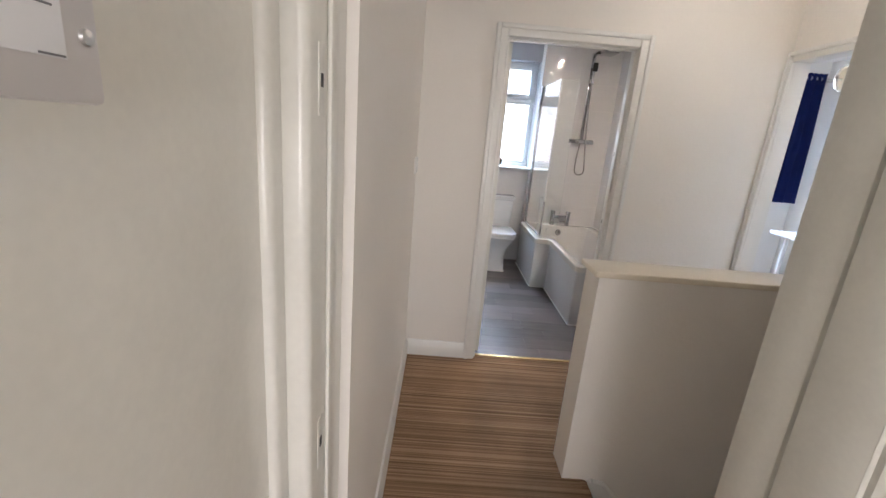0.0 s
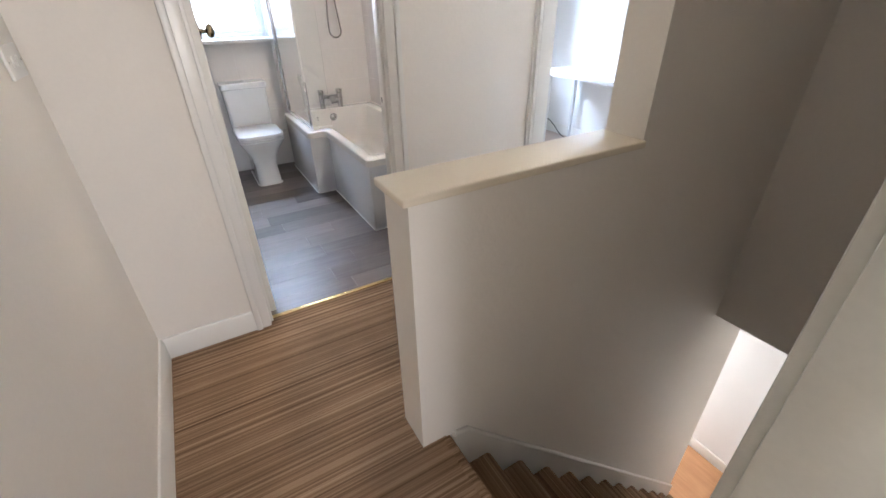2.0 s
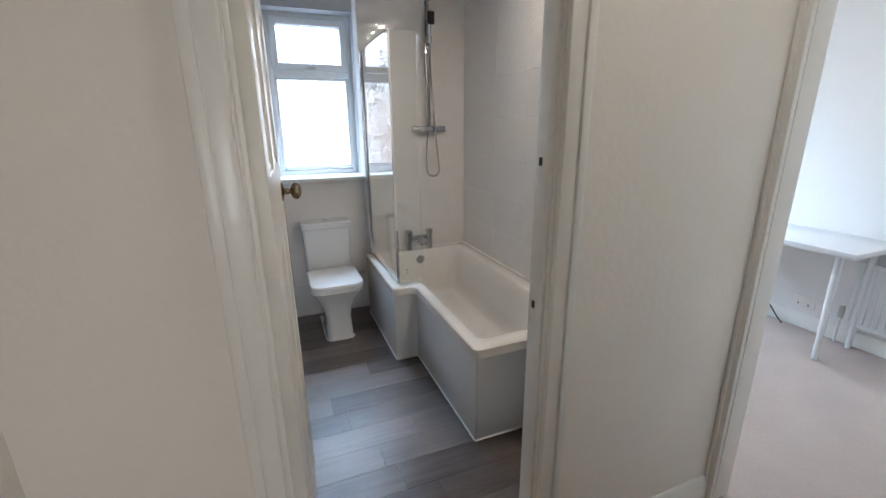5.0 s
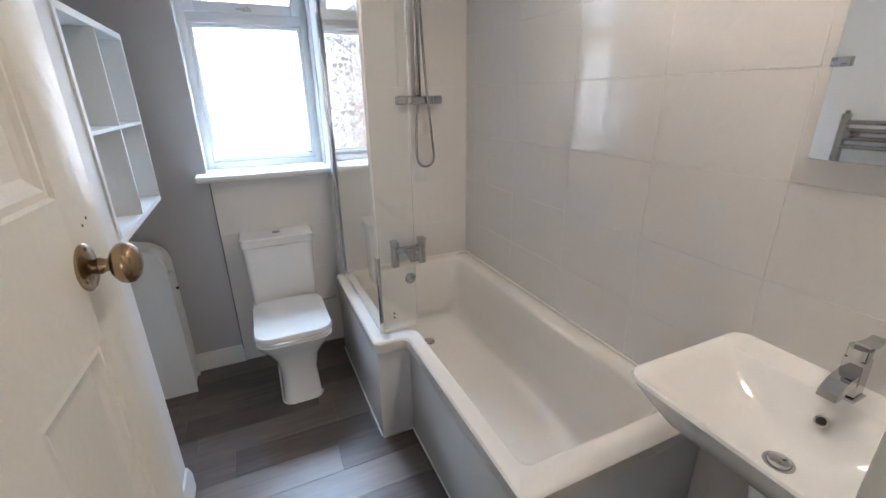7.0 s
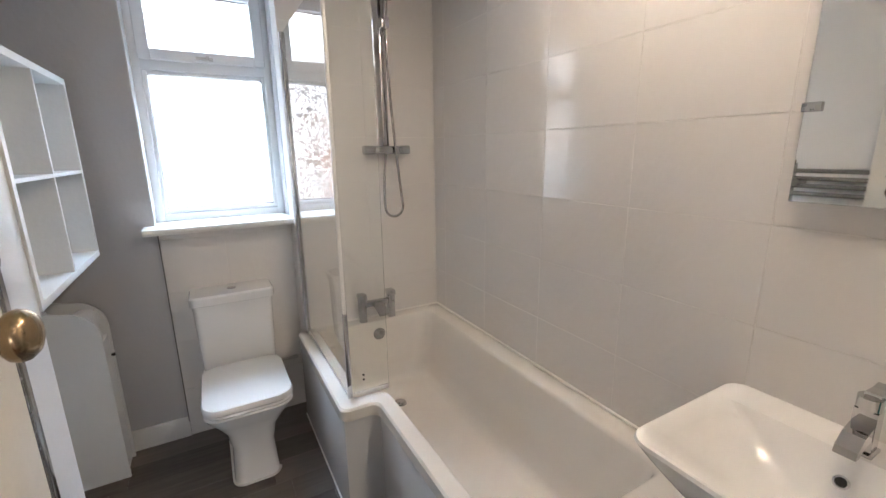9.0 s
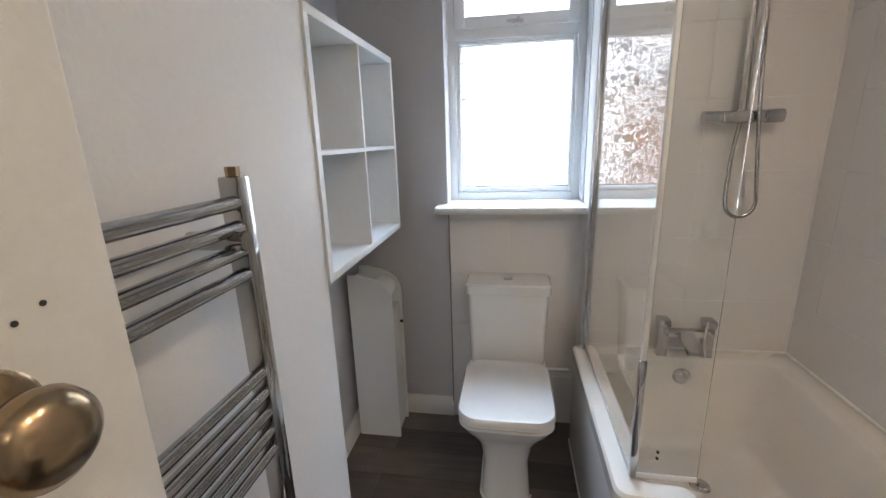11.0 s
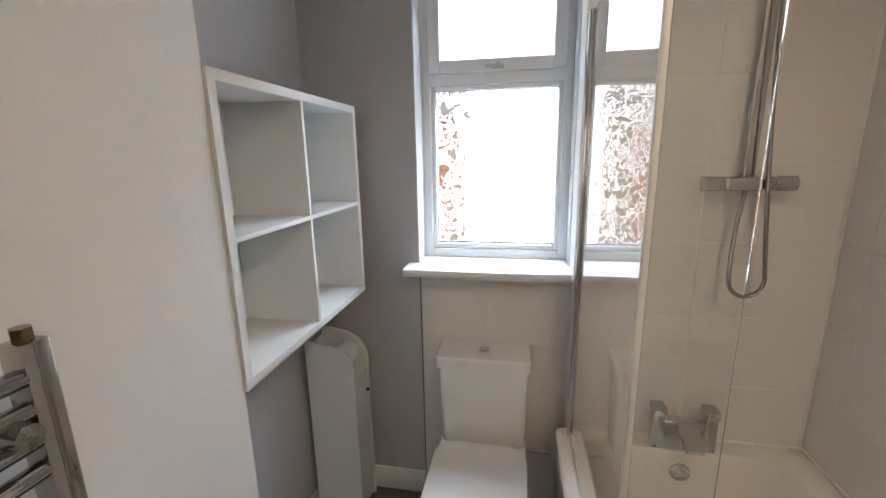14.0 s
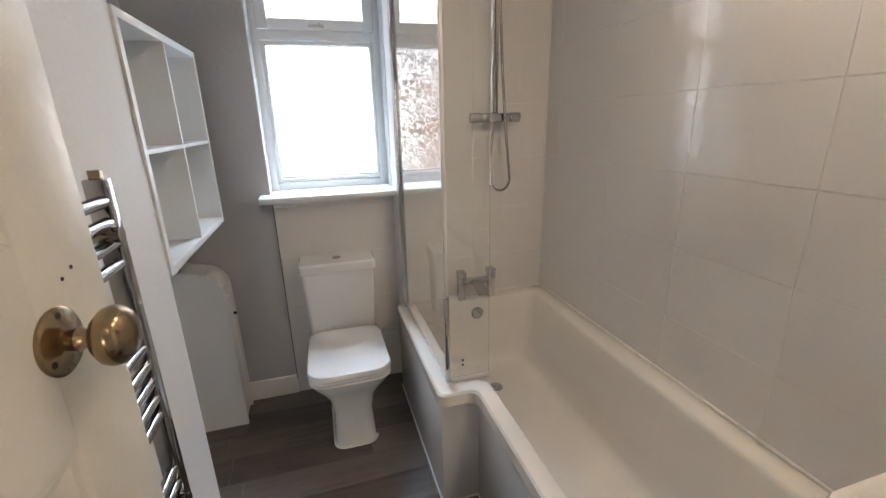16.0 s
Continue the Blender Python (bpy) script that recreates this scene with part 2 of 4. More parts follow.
def box(bm, x0, y0, z0, x1, y1, z1, bevel=0.0, seg=2):
    """A box between two corners, with rounded edges."""
    m = bmesh.ops.create_cube(bm, size=1)["verts"]
    bmesh.ops.scale(bm, vec=(abs(x1 - x0), abs(y1 - y0), abs(z1 - z0)), verts=m)
    bmesh.ops.translate(bm, vec=((x0 + x1) / 2, (y0 + y1) / 2, (z0 + z1) / 2), verts=m)
    if bevel:
        edges = list({e for v in m for e in v.link_edges})
        bmesh.ops.bevel(bm, geom=edges, offset=bevel, segments=seg, affect="EDGES", profile=0.5)
    return bm


def cyl(bm, a, b, r, r2=None, seg=24):
    """A rod from a to b."""
    a, b = Vector(a), Vector(b)
    d = b - a
    m = Matrix.Translation((a + b) / 2) @ d.to_track_quat("Z", "Y").to_matrix().to_4x4()
    bmesh.ops.create_cone(bm, cap_ends=True, segments=seg, radius1=r, radius2=r if r2 is None else r2,
                          depth=d.length, matrix=m)
    return bm


def loft(bm, rings, close_start=True, close_end=True):
    """Skin between rings of equal length."""
    vs = [[bm.verts.new(p) for p in ring] for ring in rings]
    k = len(vs[0])
    for a, b in zip(vs, vs[1:]):
        for i in range(k):
            bm.faces.new((a[i], a[(i + 1) % k], b[(i + 1) % k], b[i]))
    if close_start:
        bm.faces.new(list(reversed(vs[0])))
    if close_end:
        bm.faces.new(vs[-1])
    bmesh.ops.recalc_face_normals(bm, faces=bm.faces)
    return bm


def rrect(cx, cy, hx, hy, r, z, n=6):
    """A rounded rectangle ring in the plane z."""
    pts = []
    for sx, sy, a0 in ((1, 1, 0), (-1, 1, 90), (-1, -1, 180), (1, -1, 270)):
        for i in range(n + 1):
            a = radians(a0 + 90 * i / n)
            pts.append((cx + sx * (hx - r) + r * math.cos(a), cy + sy * (hy - r) + r * math.sin(a), z))
    return pts


def lathe(bm, profile, m, seg=32):
    """Turns (radius, height) pairs round the z axis of m."""
    rings = [[m @ Vector((max(r, 1e-4) * math.cos(2 * math.pi * i / seg), max(r, 1e-4) * math.sin(2 * math.pi * i / seg), h))
              for i in range(seg)] for r, h in profile]
    return loft(bm, rings)


def prism(bm, pts, axis, a, b):
    """Extrudes a 2D outline along an axis from a to b."""
    def put(p, v):
        return {"x": (v, p[0], p[1]), "y": (p[0], v, p[1]), "z": (p[0], p[1], v)}[axis]
    return loft(bm, [[put(p, a) for p in pts], [put(p, b) for p in pts]])


def tube(bm, pts, r, seg=12):
    """A bent pipe along points."""
    pts = [Vector(p) for p in pts]
    rings, up = [], Vector((0.13, 0.21, 0.97))
    for i, p in enumerate(pts):
        d = (pts[min(i + 1, len(pts) - 1)] - pts[max(i - 1, 0)]).normalized()
        s = d.cross(up)
        if s.length < 0.05:
            s = d.cross(Vector((1, 0, 0)))
        s.normalize()
        u = s.cross(d)
        rings.append([p + r * (math.cos(2 * math.pi * k / seg) * s + math.sin(2 * math.pi * k / seg) * u) for k in range(seg)])
    return loft(bm, rings)


def mesh_of(name, bm, mat, smooth=True):
    me = bpy.data.meshes.new(name)
    bm.to_mesh(me)
    bm.free()
    me.materials.append(mat)
    if smooth:
        me.shade_smooth()
        me.set_sharp_from_angle(angle=radians(38))
    return me


def thing(name, bm, mat, label, category, group="", kind="", smooth=True):
    return tagged(new(name, mesh_of(name, bm, mat, smooth)), label, category, group, kind)


def holder(name, label, category, at=(0, 0, 0), group="", kind=""):
    ob = new(name)
    ob.location = at
    return tagged(ob, label, category, group, kind)


def part(name, bm, mat, parent, label="", smooth=True):
    ob = new(name, mesh_of(name, bm, mat, smooth))
    ob.parent = parent
    up = Matrix.Identity(4)
    p = parent
    while p is not None:
        up = (p.matrix_parent_inverse @ p.matrix_basis if p.parent else p.matrix_basis) @ up
        p = p.parent
    ob.matrix_parent_inverse = up.inverted()
    if label:
        ob["label"] = label
    return ob


def structure(name, bm, mat, label, category, smooth=True):
    return thing(name, bm, mat, label, category, kind="structure", smooth=smooth)


def one(*dims, bevel=0.0, seg=2):
    return box(bm_new(), *dims, bevel=bevel, seg=seg)


# ---- structure ----
CEIL, LOW = 2.45, -2.60
# landing
structure("wall_landing_west", one(0.33, 2.53, LOW, 0.45, 4.285, CEIL), WALL, "cream white painted plaster wall beside the landing", "wall")
bm = bm_new()
box(bm, 0.30, 4.285, 0, 0.887, 4.37, CEIL)
box(bm, 1.640, 4.285, 0, 2.55, 4.37, CEIL)
box(bm, 0.887, 4.285, 1.966, 1.640, 4.37, CEIL)
wall_bath = structure("wall_landing_north", bm, WALL, "cream painted partition with the bathroom doorway", "wall")
bm = bm_new()
box(bm, 2.47, 4.262, 0, 2.55, 4.285, CEIL)
box(bm, 2.47, 3.455, 0, 2.55, 3.49, CEIL)
box(bm, 2.47, 3.49, 1.96, 2.55, 4.262, CEIL)
structure("wall_landing_east", bm, WALL, "cream painted wall round the bedroom doorway", "wall")
structure("wall_stair_half", one(1.232, 3.30, 0, 2.085, 3.445, 0.936), WALL, "cream painted half-height wall guarding the stairwell", "wall")
structure("wall_stair_foundation", one(1.232, 3.30, LOW, 3.57, 3.445, 0.0), WALL, "cream painted stairwell wall going down", "wall")
structure("wall_stair_north", one(2.085, 3.30, 0, 4.62, 3.455, CEIL), WALL, "full-height cream wall above the stairs", "wall")
structure("wall_stair_east", one(3.12, 2.53, -0.215, 3.22, 3.30, CEIL), WALL, "cream bulkhead wall above the lower hall", "wall")
bm = bm_new()
box(bm, 0.33, 2.43, 0, 0.40, 2.53, CEIL)
box(bm, 1.30, 2.43, LOW, 4.45, 2.53, CEIL)
box(bm, 0.40, 2.43, 2.02, 1.30, 2.53, CEIL)
structure("wall_landing_south", bm, WALL, "cream painted wall round the front room doorway", "wall")
structure("floor_landing", one(0.33, 2.43, -0.2, 1.325, 4.33, 0.0), CARPET, "brown striped ribbed carpet on the landing", "carpet")
structure("floor_passage", one(1.325, 3.445, -0.2, 2.50, 4.33, 0.0), CARPET, "brown striped ribbed carpet beside the half wall", "carpet")
structure("ceiling_landing", one(0.33, 2.43, CEIL, 4.62, 4.37, CEIL + 0.1), CEILING, "white painted ceiling over landing and stairs", "ceiling")
# bathroom
structure("wall_bathroom_west", one(0.45, 4.37, 0, 0.79, 5.865, CEIL), WHITE_WALL, "white painted boxed-out bathroom wall", "wall")
structure("wall_bathroom_recess", one(0.42, 5.865, 0, 0.535, 6.86, CEIL), GREY_WALL, "grey painted recess wall behind the shelf unit", "wall")
bm = bm_new()
box(bm, 0.535, 6.745, 0, 0.995, 6.95, CEIL)
box(bm, 0.995, 6.745, 0, 1.605, 6.95, 1.095)
box(bm, 0.995, 6.745, 2.265, 1.605, 6.95, CEIL)
box(bm, 1.605, 6.745, 0, 2.55, 6.95, CEIL)
structure("wall_bathroom_north", bm, GREY_WALL, "grey painted wall round the bathroom window", "wall")
structure("wall_shower", one(1.605, 6.6073, 0, 2.445, 6.745, CEIL), GROUT, "boxed-out shower wall with white tiles", "wall")
structure("wall_bathroom_east", one(2.4267, 4.37, 0, 2.52, 6.613, CEIL), GROUT, "bathroom wall covered with large white tiles", "wall")
structure("floor_bathroom", one(0.42, 4.33, -0.2, 2.55, 6.95, -0.004), DARK, "sub-floor beneath the vinyl planks", "floor")
structure("ceiling_bathroom", one(0.42, 4.37, CEIL, 2.55, 6.95, CEIL + 0.1), CEILING, "white painted bathroom ceiling", "ceiling")
# bedroom
structure("floor_bedroom", one(2.50, 3.45, -0.2, 4.62, 6.60, -0.002), BED_CARPET, "worn beige carpet on the bedroom floor", "carpet")
structure("wall_bedroom_east", one(4.52, 3.455, 0, 4.62, 6.60, CEIL), WHITE_WALL, "white painted bedroom wall behind the desk", "wall")
bm = bm_new()
box(bm, 2.52, 6.45, 0, 2.85, 6.60, CEIL)
box(bm, 4.12, 6.45, 0, 4.52, 6.60, CEIL)
box(bm, 2.85, 6.45, 0, 4.12, 6.60, 1.0)
box(bm, 2.85, 6.45, 2.2, 4.12, 6.60, CEIL)
structure("wall_bedroom_north", bm, WHITE_WALL, "white painted bedroom wall round the window", "wall")
structure("wall_bedroom_west", one(2.52, 4.37, 0, 2.56, 6.45, CEIL), WHITE_WALL, "white painted bedroom wall", "wall")
structure("ceiling_bedroom", one(2.55, 4.37, CEIL, 4.62, 6.60, CEIL + 0.1), CEILING, "white painted bedroom ceiling", "ceiling")
# front room behind the start
structure("floor_front_room", one(0.28, -1.0, -0.2, 3.0, 2.43, -0.002), BED_CARPET, "beige carpet in the front room", "carpet")
structure("wall_front_west", one(0.28, -1.0, 0, 0.385, 2.43, CEIL), OLD_GLOSS, "cream gloss painted wall beside the doorway", "wall")
structure("wall_front_east", one(3.0, -1.0, 0, 3.1, 2.43, CEIL), WALL, "cream painted front room wall", "wall")
# unseen wall; its window opening is assumed, to go with the fill lamp
bm = bm_new()
box(bm, 0.28, -1.1, 0, 0.42, -1.0, CEIL)
box(bm, 1.78, -1.1, 0, 3.1, -1.0, CEIL)
box(bm, 0.42, -1.1, 0, 1.78, -1.0, 0.9)
box(bm, 0.42, -1.1, 2.1, 1.78, -1.0, CEIL)
structure("wall_front_south", bm, WALL, "cream painted front room wall, unseen, round an assumed window", "wall")
structure("ceiling_front_room", one(0.28, -1.1, CEIL, 3.1, 2.43, CEIL + 0.1), CEILING, "white painted front room ceiling", "ceiling")
# lower hall
structure("wall_hall_east", one(4.335, 2.53, LOW, 4.45, 5.3, -0.215), WHITE_WALL, "white wall of the lower hall", "wall")
structure("wall_hall_west", one(3.45, 3.445, LOW, 3.57, 5.3, -0.215), WHITE_WALL, "white wall of the lower hall", "wall")
structure("wall_hall_north", one(3.45, 5.3, LOW, 4.45, 5.4, -0.215), WHITE_WALL, "white end wall of the lower hall", "wall")
structure("ceiling_hall", one(3.22, 2.53, -0.215, 4.62, 5.4, -0.202), CEILING, "white ceiling of the lower hall", "ceiling")
structure("floor_hall", one(1.2, 2.43, LOW - 0.1, 4.45, 5.4, LOW - 0.004), HALL_WOOD, "light oak floor at the foot of the stairs", "floor")
structure("trim_hall_skirting", one(4.317, 2.53, LOW, 4.335, 5.3, LOW + 0.12, bevel=0.004), GLOSS, "white skirting board in the lower hall", "skirting")
# outside
structure("ground", one(-400, -400, LOW - 0.6, 400, 400, LOW - 0.5), LAWN, "grass ground round the house", "ground")
structure("backdrop", one(-40, 16.0, -3, 40, 16.05, 22), SKYGLOW, "pale bright sky behind the bathroom window", "sky")


# ---- trim ----
def architrave(name, bars, label):
    """A moulded frame: each bar is a flat board with a raised outer bead."""
    ob = holder(name, label, "door frame", kind="structure")
    for nm, d, bead in bars:
        bm = one(*d, bevel=0.006)
        box(bm, *bead, bevel=0.006)
        part(nm, bm, GLOSS, ob)
    return ob


architrave("trim_bathroom_door", [
    ("upright", (0.845, 4.262, 0, 0.903, 4.285, 2.005), (0.836, 4.252, 0, 0.862, 4.285, 2.015)),
    ("upright", (1.624, 4.262, 0, 1.682, 4.285, 2.005), (1.666, 4.252, 0, 1.692, 4.285, 2.015)),
    ("head", (0.903, 4.262, 1.950, 1.624, 4.285, 2.005), (0.862, 4.252, 1.990, 1.666, 4.285, 2.015)),
], "cream gloss moulded architrave round the bathroom doorway")
lin = holder("door_lining_bathroom", "cream gloss door lining with stop beads", "door frame", kind="structure")
part("jamb", one(0.887, 4.282, 0, 0.906, 4.374, 1.966, bevel=0.002), GLOSS, lin)
j = part("jamb", one(1.621, 4.282, 0, 1.640, 4.374, 1.966, bevel=0.002), GLOSS, lin)
part("head", one(0.906, 4.282, 1.947, 1.621, 4.374, 1.966, bevel=0.002), GLOSS, lin)
part("stop_bead", one(0.906, 4.296, 0, 0.917, 4.326, 1.947, bevel=0.002), GLOSS, lin)
part("stop_bead", one(1.610, 4.296, 0, 1.621, 4.326, 1.947, bevel=0.002), GLOSS, lin)
part("stop_bead", one(0.917, 4.296, 1.936, 1.610, 4.326, 1.947, bevel=0.002), GLOSS, lin)
for z in (0.97, 1.38):
    part("strike_plate", one(1.6195, 4.344, z - 0.011, 1.6215, 4.358, z + 0.011, bevel=0.0005), DARK, j, "small dark strike plate hole")
architrave("trim_bedroom_door", [
    ("upright", (2.447, 4.249, 0, 2.470, 4.280, 1.955), (2.439, 4.268, 0, 2.470, 4.284, 1.995)),
    ("upright", (2.447, 3.458, 0, 2.470, 3.503, 1.955), (2.439, 3.456, 0, 2.470, 3.470, 1.995)),
    ("head", (2.447, 3.503, 1.940, 2.470, 4.249, 1.985), (2.439, 3.470, 1.972, 2.470, 4.268, 1.995)),
], "cream gloss moulded architrave round the bedroom doorway")
lin2 = holder("door_lining_bedroom", "cream gloss bedroom door lining", "door frame", kind="structure")
part("jamb", one(2.466, 4.247, 0, 2.554, 4.262, 1.96, bevel=0.002), GLOSS, lin2)
part("jamb", one(2.466, 3.49, 0, 2.554, 3.507, 1.96, bevel=0.002), GLOSS, lin2)
part("head", one(2.466, 3.507, 1.943, 2.554, 4.247, 1.96, bevel=0.002), GLOSS, lin2)


def skirting(name, run, label):
    """Runs of board with a moulded top: (x0, y0, x1, y1, normal x, normal y)."""
    ob = holder(name, label, "skirting", kind="structure")
    for x0, y0, x1, y1, nx, ny in run:
        prof = [(0, 0), (0.018, 0), (0.018, 0.078), (0.013, 0.086), (0.013, 0.092), (0.007, 0.104), (0, 0.106)]
        bm = bm_new()
        loft(bm, [[(x + nx * a, y + ny * a, z) for a, z in prof] for x, y in ((x0, y0), (x1, y1))])
        part("board", bm, GLOSS, ob)
    return ob


skirting("baseboard_landing", [(0.45, 2.56, 0.45, 4.285, 1, 0), (0.468, 4.285, 0.836, 4.285, 0, -1),
                               (1.692, 4.285, 2.447, 4.285, 0, -1)], "cream gloss moulded skirting along the landing")
skirting("baseboard_bathroom", [(0.553, 6.745, 1.005, 6.745, 0, -1), (0.535, 5.865, 0.535, 6.745, 1, 0),
                                (0.79, 4.39, 0.79, 5.865, 1, 0)], "white moulded skirting in the bathroom")
skirting("baseboard_bedroom", [(4.52, 3.47, 4.52, 6.45, -1, 0), (2.56, 6.45, 4.50, 6.45, 0, -1)], "white skirting in the bedroom")
structure("trim_threshold_bathroom", one(0.906, 4.312, 0.0, 1.621, 4.336, 0.006, bevel=0.002), GOLD, "narrow shiny brass strip across the bathroom threshold", "threshold strip")
structure("trim_threshold_bedroom", one(2.456, 3.507, 0.0, 2.482, 4.247, 0.006, bevel=0.002), GOLD, "narrow shiny brass strip across the bedroom threshold", "threshold strip")
structure("trim_half_wall_cap", one(1.212, 3.286, 0.936, 2.085, 3.466, 0.961, bevel=0.006, seg=3), CAP_PAINT, "cream painted wooden cap on the half wall", "wall cap")
fr = holder("door_frame_front_room", "old cream gloss door frame with strike plates", "door frame", kind="structure")
jl = part("jamb", one(0.380, 2.325, 0, 0.432, 2.532, 2.02, bevel=0.014, seg=4), OLD_GLOSS, fr)
part("stop_bead", one(0.432, 2.405, 0, 0.440, 2.447, 2.02, bevel=0.004), OLD_GLOSS, fr)
part("bead", one(0.374, 2.285, 0, 0.400, 2.331, 2.05, bevel=0.012, seg=4), OLD_GLOSS, fr)
for z in (1.465, 0.90):
    sp = part("strike_plate", one(0.4315, 2.365, z - 0.045, 0.4335, 2.390, z + 0.045, bevel=0.0006), OLD_GLOSS, jl, "painted-over strike plate")
    part("slot", one(0.433, 2.373, z - 0.008, 0.4345, 2.382, z + 0.009), DARK, jl, "dark slot of the strike plate")
jr = part("jamb", one(1.250, 2.425, 0, 1.30, 2.532, 2.02, bevel=0.005), OLD_GLOSS, fr)
part("head", one(0.432, 2.425, 1.99, 1.250, 2.532, 2.02, bevel=0.004), OLD_GLOSS, fr)
part("architrave", one(1.275, 2.532, 0, 1.335, 2.552, 2.06, bevel=0.006), OLD_GLOSS, fr)
part("architrave", one(0.45, 2.532, 1.995, 1.275, 2.548, 2.06, bevel=0.006), OLD_GLOSS, fr)

# stairs
stairs = holder("stairs", "steep stairs with brown striped carpet going down", "stairs", kind="structure")
for k in range(12):
    x0, z = 1.325 + 0.187 * k, -0.2 * (k + 1)
    part("tread", one(x0 - 0.012, 2.552, z - 0.16, x0 + 0.187, 3.28, z, bevel=0.018, seg=3), STAIR_CARPET, stairs)
    part("riser", one(x0 - 0.02, 2.552, z - 0.02, x0 + 0.004, 3.28, z + 0.2 - 0.03), STAIR_CARPET, stairs)
part("nosing", one(1.30, 2.552, -0.035, 1.342, 3.30, 0.002, bevel=0.010), CARPET, stairs)
for y0, y1 in ((3.28, 3.30), (2.532, 2.552)):
    bm = bm_new()
    s = [(1.345, 0.0), (1.41, -0.01), (3.56, -2.30), (3.56, LOW), (3.30, LOW), (1.345, -0.35)]
    prism(bm, [(x, z) for x, z in s], "y", y0, y1)
    st = part("string", bm, GLOSS, stairs, "cream gloss stair string", smooth=False)
    bm = bm_new()
    tube(bm, [(1.36, (y0 + y1) / 2, 0.0), (1.41, (y0 + y1) / 2, -0.01), (3.56, (y0 + y1) / 2, -2.30)], 0.012)
    part("bead", bm, GLOSS, st)


# ---- doors ----
def panel_door(name, w, h, label, mat, lock=(1.10, 1.305)):
    """A four-panel leaf, hinge at the origin, along +x, 38 mm thick about y = 0."""
    ob = holder(name, label, "door", kind="structure")
    t, st = 0.019, 0.118
    rails = [(0.0, 0.20), (lock[0], lock[1]), (h - 0.12, h)]
    bm = bm_new()
    box(bm, 0, -t, 0, st, t, h, bevel=0.003)
    box(bm, w - st, -t, 0, w, t, h, bevel=0.003)
    for z0, z1 in rails:
        box(bm, st, -t, z0, w - st, t, z1)
    for z0, z1 in ((0.20, lock[0]), (lock[1], h - 0.12)):
        box(bm, w / 2 - 0.05, -t, z0, w / 2 + 0.05, t, z1)
    leaf = part("leaf", bm, mat, ob)
    for z0, z1 in ((0.20, lock[0]), (lock[1], h - 0.12)):
        for x0, x1 in ((st, w / 2 - 0.05), (w / 2 + 0.05, w - st)):
            part("panel", one(x0 + 0.001, -0.006, z0 + 0.001, x1 - 0.001, 0.006, z1 - 0.001), mat, ob)
            for s in (-1, 1):
                bm = bm_new()
                a, b = s * t * 0.98, s * 0.006
                ring = lambda d, y: [(x0 + d, y, z0 + d), (x1 - d, y, z0 + d), (x1 - d, y, z1 - d), (x0 + d, y, z1 - d)]
                loft(bm, [ring(0, a), ring(0.004, a * 0.72), ring(0.014, a * 0.80), ring(0.022, a * 0.55), ring(0.034, b)], False, False)
                part("moulding", bm, mat, ob, smooth=False)
    return ob


def knob(parent, x, z, side, mat):
    """A turned knob on a round rose with three screws."""
    m = parent.matrix_basis @ Matrix.Translation((x, side * 0.019, z)) @ pose(0, 0, 0, -90 * side, 0, 0) @ Matrix.Diagonal((1.04, 1.04, 0.92, 1))
    k = part("knob", lathe(bm_new(), [(0.0, 0.0), (0.012, 0.0), (0.010, 0.012), (0.012, 0.020), (0.009, 0.026), (0.0095, 0.033),
                                      (0.020, 0.037), (0.0275, 0.045), (0.0295, 0.053), (0.028, 0.061), (0.021, 0.069), (0.011, 0.073), (0.0, 0.074)], m), mat, parent, "round aged brass knob")
    part("rose", lathe(bm_new(), [(0.0, 0.0), (0.033, 0.0), (0.0335, 0.003), (0.030, 0.006), (0.022, 0.007), (0.018, 0.010), (0.0, 0.011)], m), mat, k)
    for a in (90, 210, 330):
        c = m @ Matrix.Translation((0.026 * math.cos(radians(a)), 0.026 * math.sin(radians(a)), 0.006))
        part("screw", lathe(bm_new(), [(0, 0), (0.0035, 0), (0.003, 0.0015), (0, 0.002)], c, 12), DARK, k)


door1 = panel_door("door_1", 0.735, 1.93, "open cream gloss four-panel bathroom door", DOOR_PAINT, (1.142, 1.35))
door1.matrix_basis = pose(0.927, 4.366, 0.008, 0, 0, 87.2)
bpy.context.view_layer.update()
for o in list(door1.children):
    o.matrix_parent_inverse = Matrix.Identity(4)
knob(door1, 0.634, 1.247, -1, BRASS)
knob(door1, 0.634, 1.247, 1, BRASS)
for x, z in ((0.665, 1.301), (0.683, 1.308)):
    part("screw_hole", lathe(bm_new(), [(0, 0), (0.0022, 0), (0.0022, 0.0008), (0, 0.001)],
         door1.matrix_basis @ Matrix.Translation((x, -0.019, z)) @ pose(0, 0, 0, 90, 0, 0), 10), DARK, door1)
door2 = panel_door("door_2", 0.79, 1.97, "open cream gloss panelled front room door", OLD_GLOSS)
door2.matrix_basis = pose(1.262, 2.412, 0.01, 0, 0, -86.0)
for o in list(door2.children):
    o.matrix_parent_inverse = Matrix.Identity(4)


# ---- bathroom window ----
win = holder("window_1", "white plastic window with patterned obscure glass", "window", kind="structure")
WY0, WY1 = 6.862, 6.932
def frame_ring(bm, x0, z0, x1, z1, wdt, y0, y1, bev=0.005):
    box(bm, x0, y0, z0, x0 + wdt, y1, z1, bevel=bev)
    box(bm, x1 - wdt, y0, z0, x1, y1, z1, bevel=bev)
    box(bm, x0 + wdt - 0.002, y0 + 0.001, z0, x1 - wdt + 0.002, y1 - 0.001, z0 + wdt, bevel=bev)
    box(bm, x0 + wdt - 0.002, y0 + 0.001, z1 - wdt, x1 - wdt + 0.002, y1 - 0.001, z1, bevel=bev)
    return bm
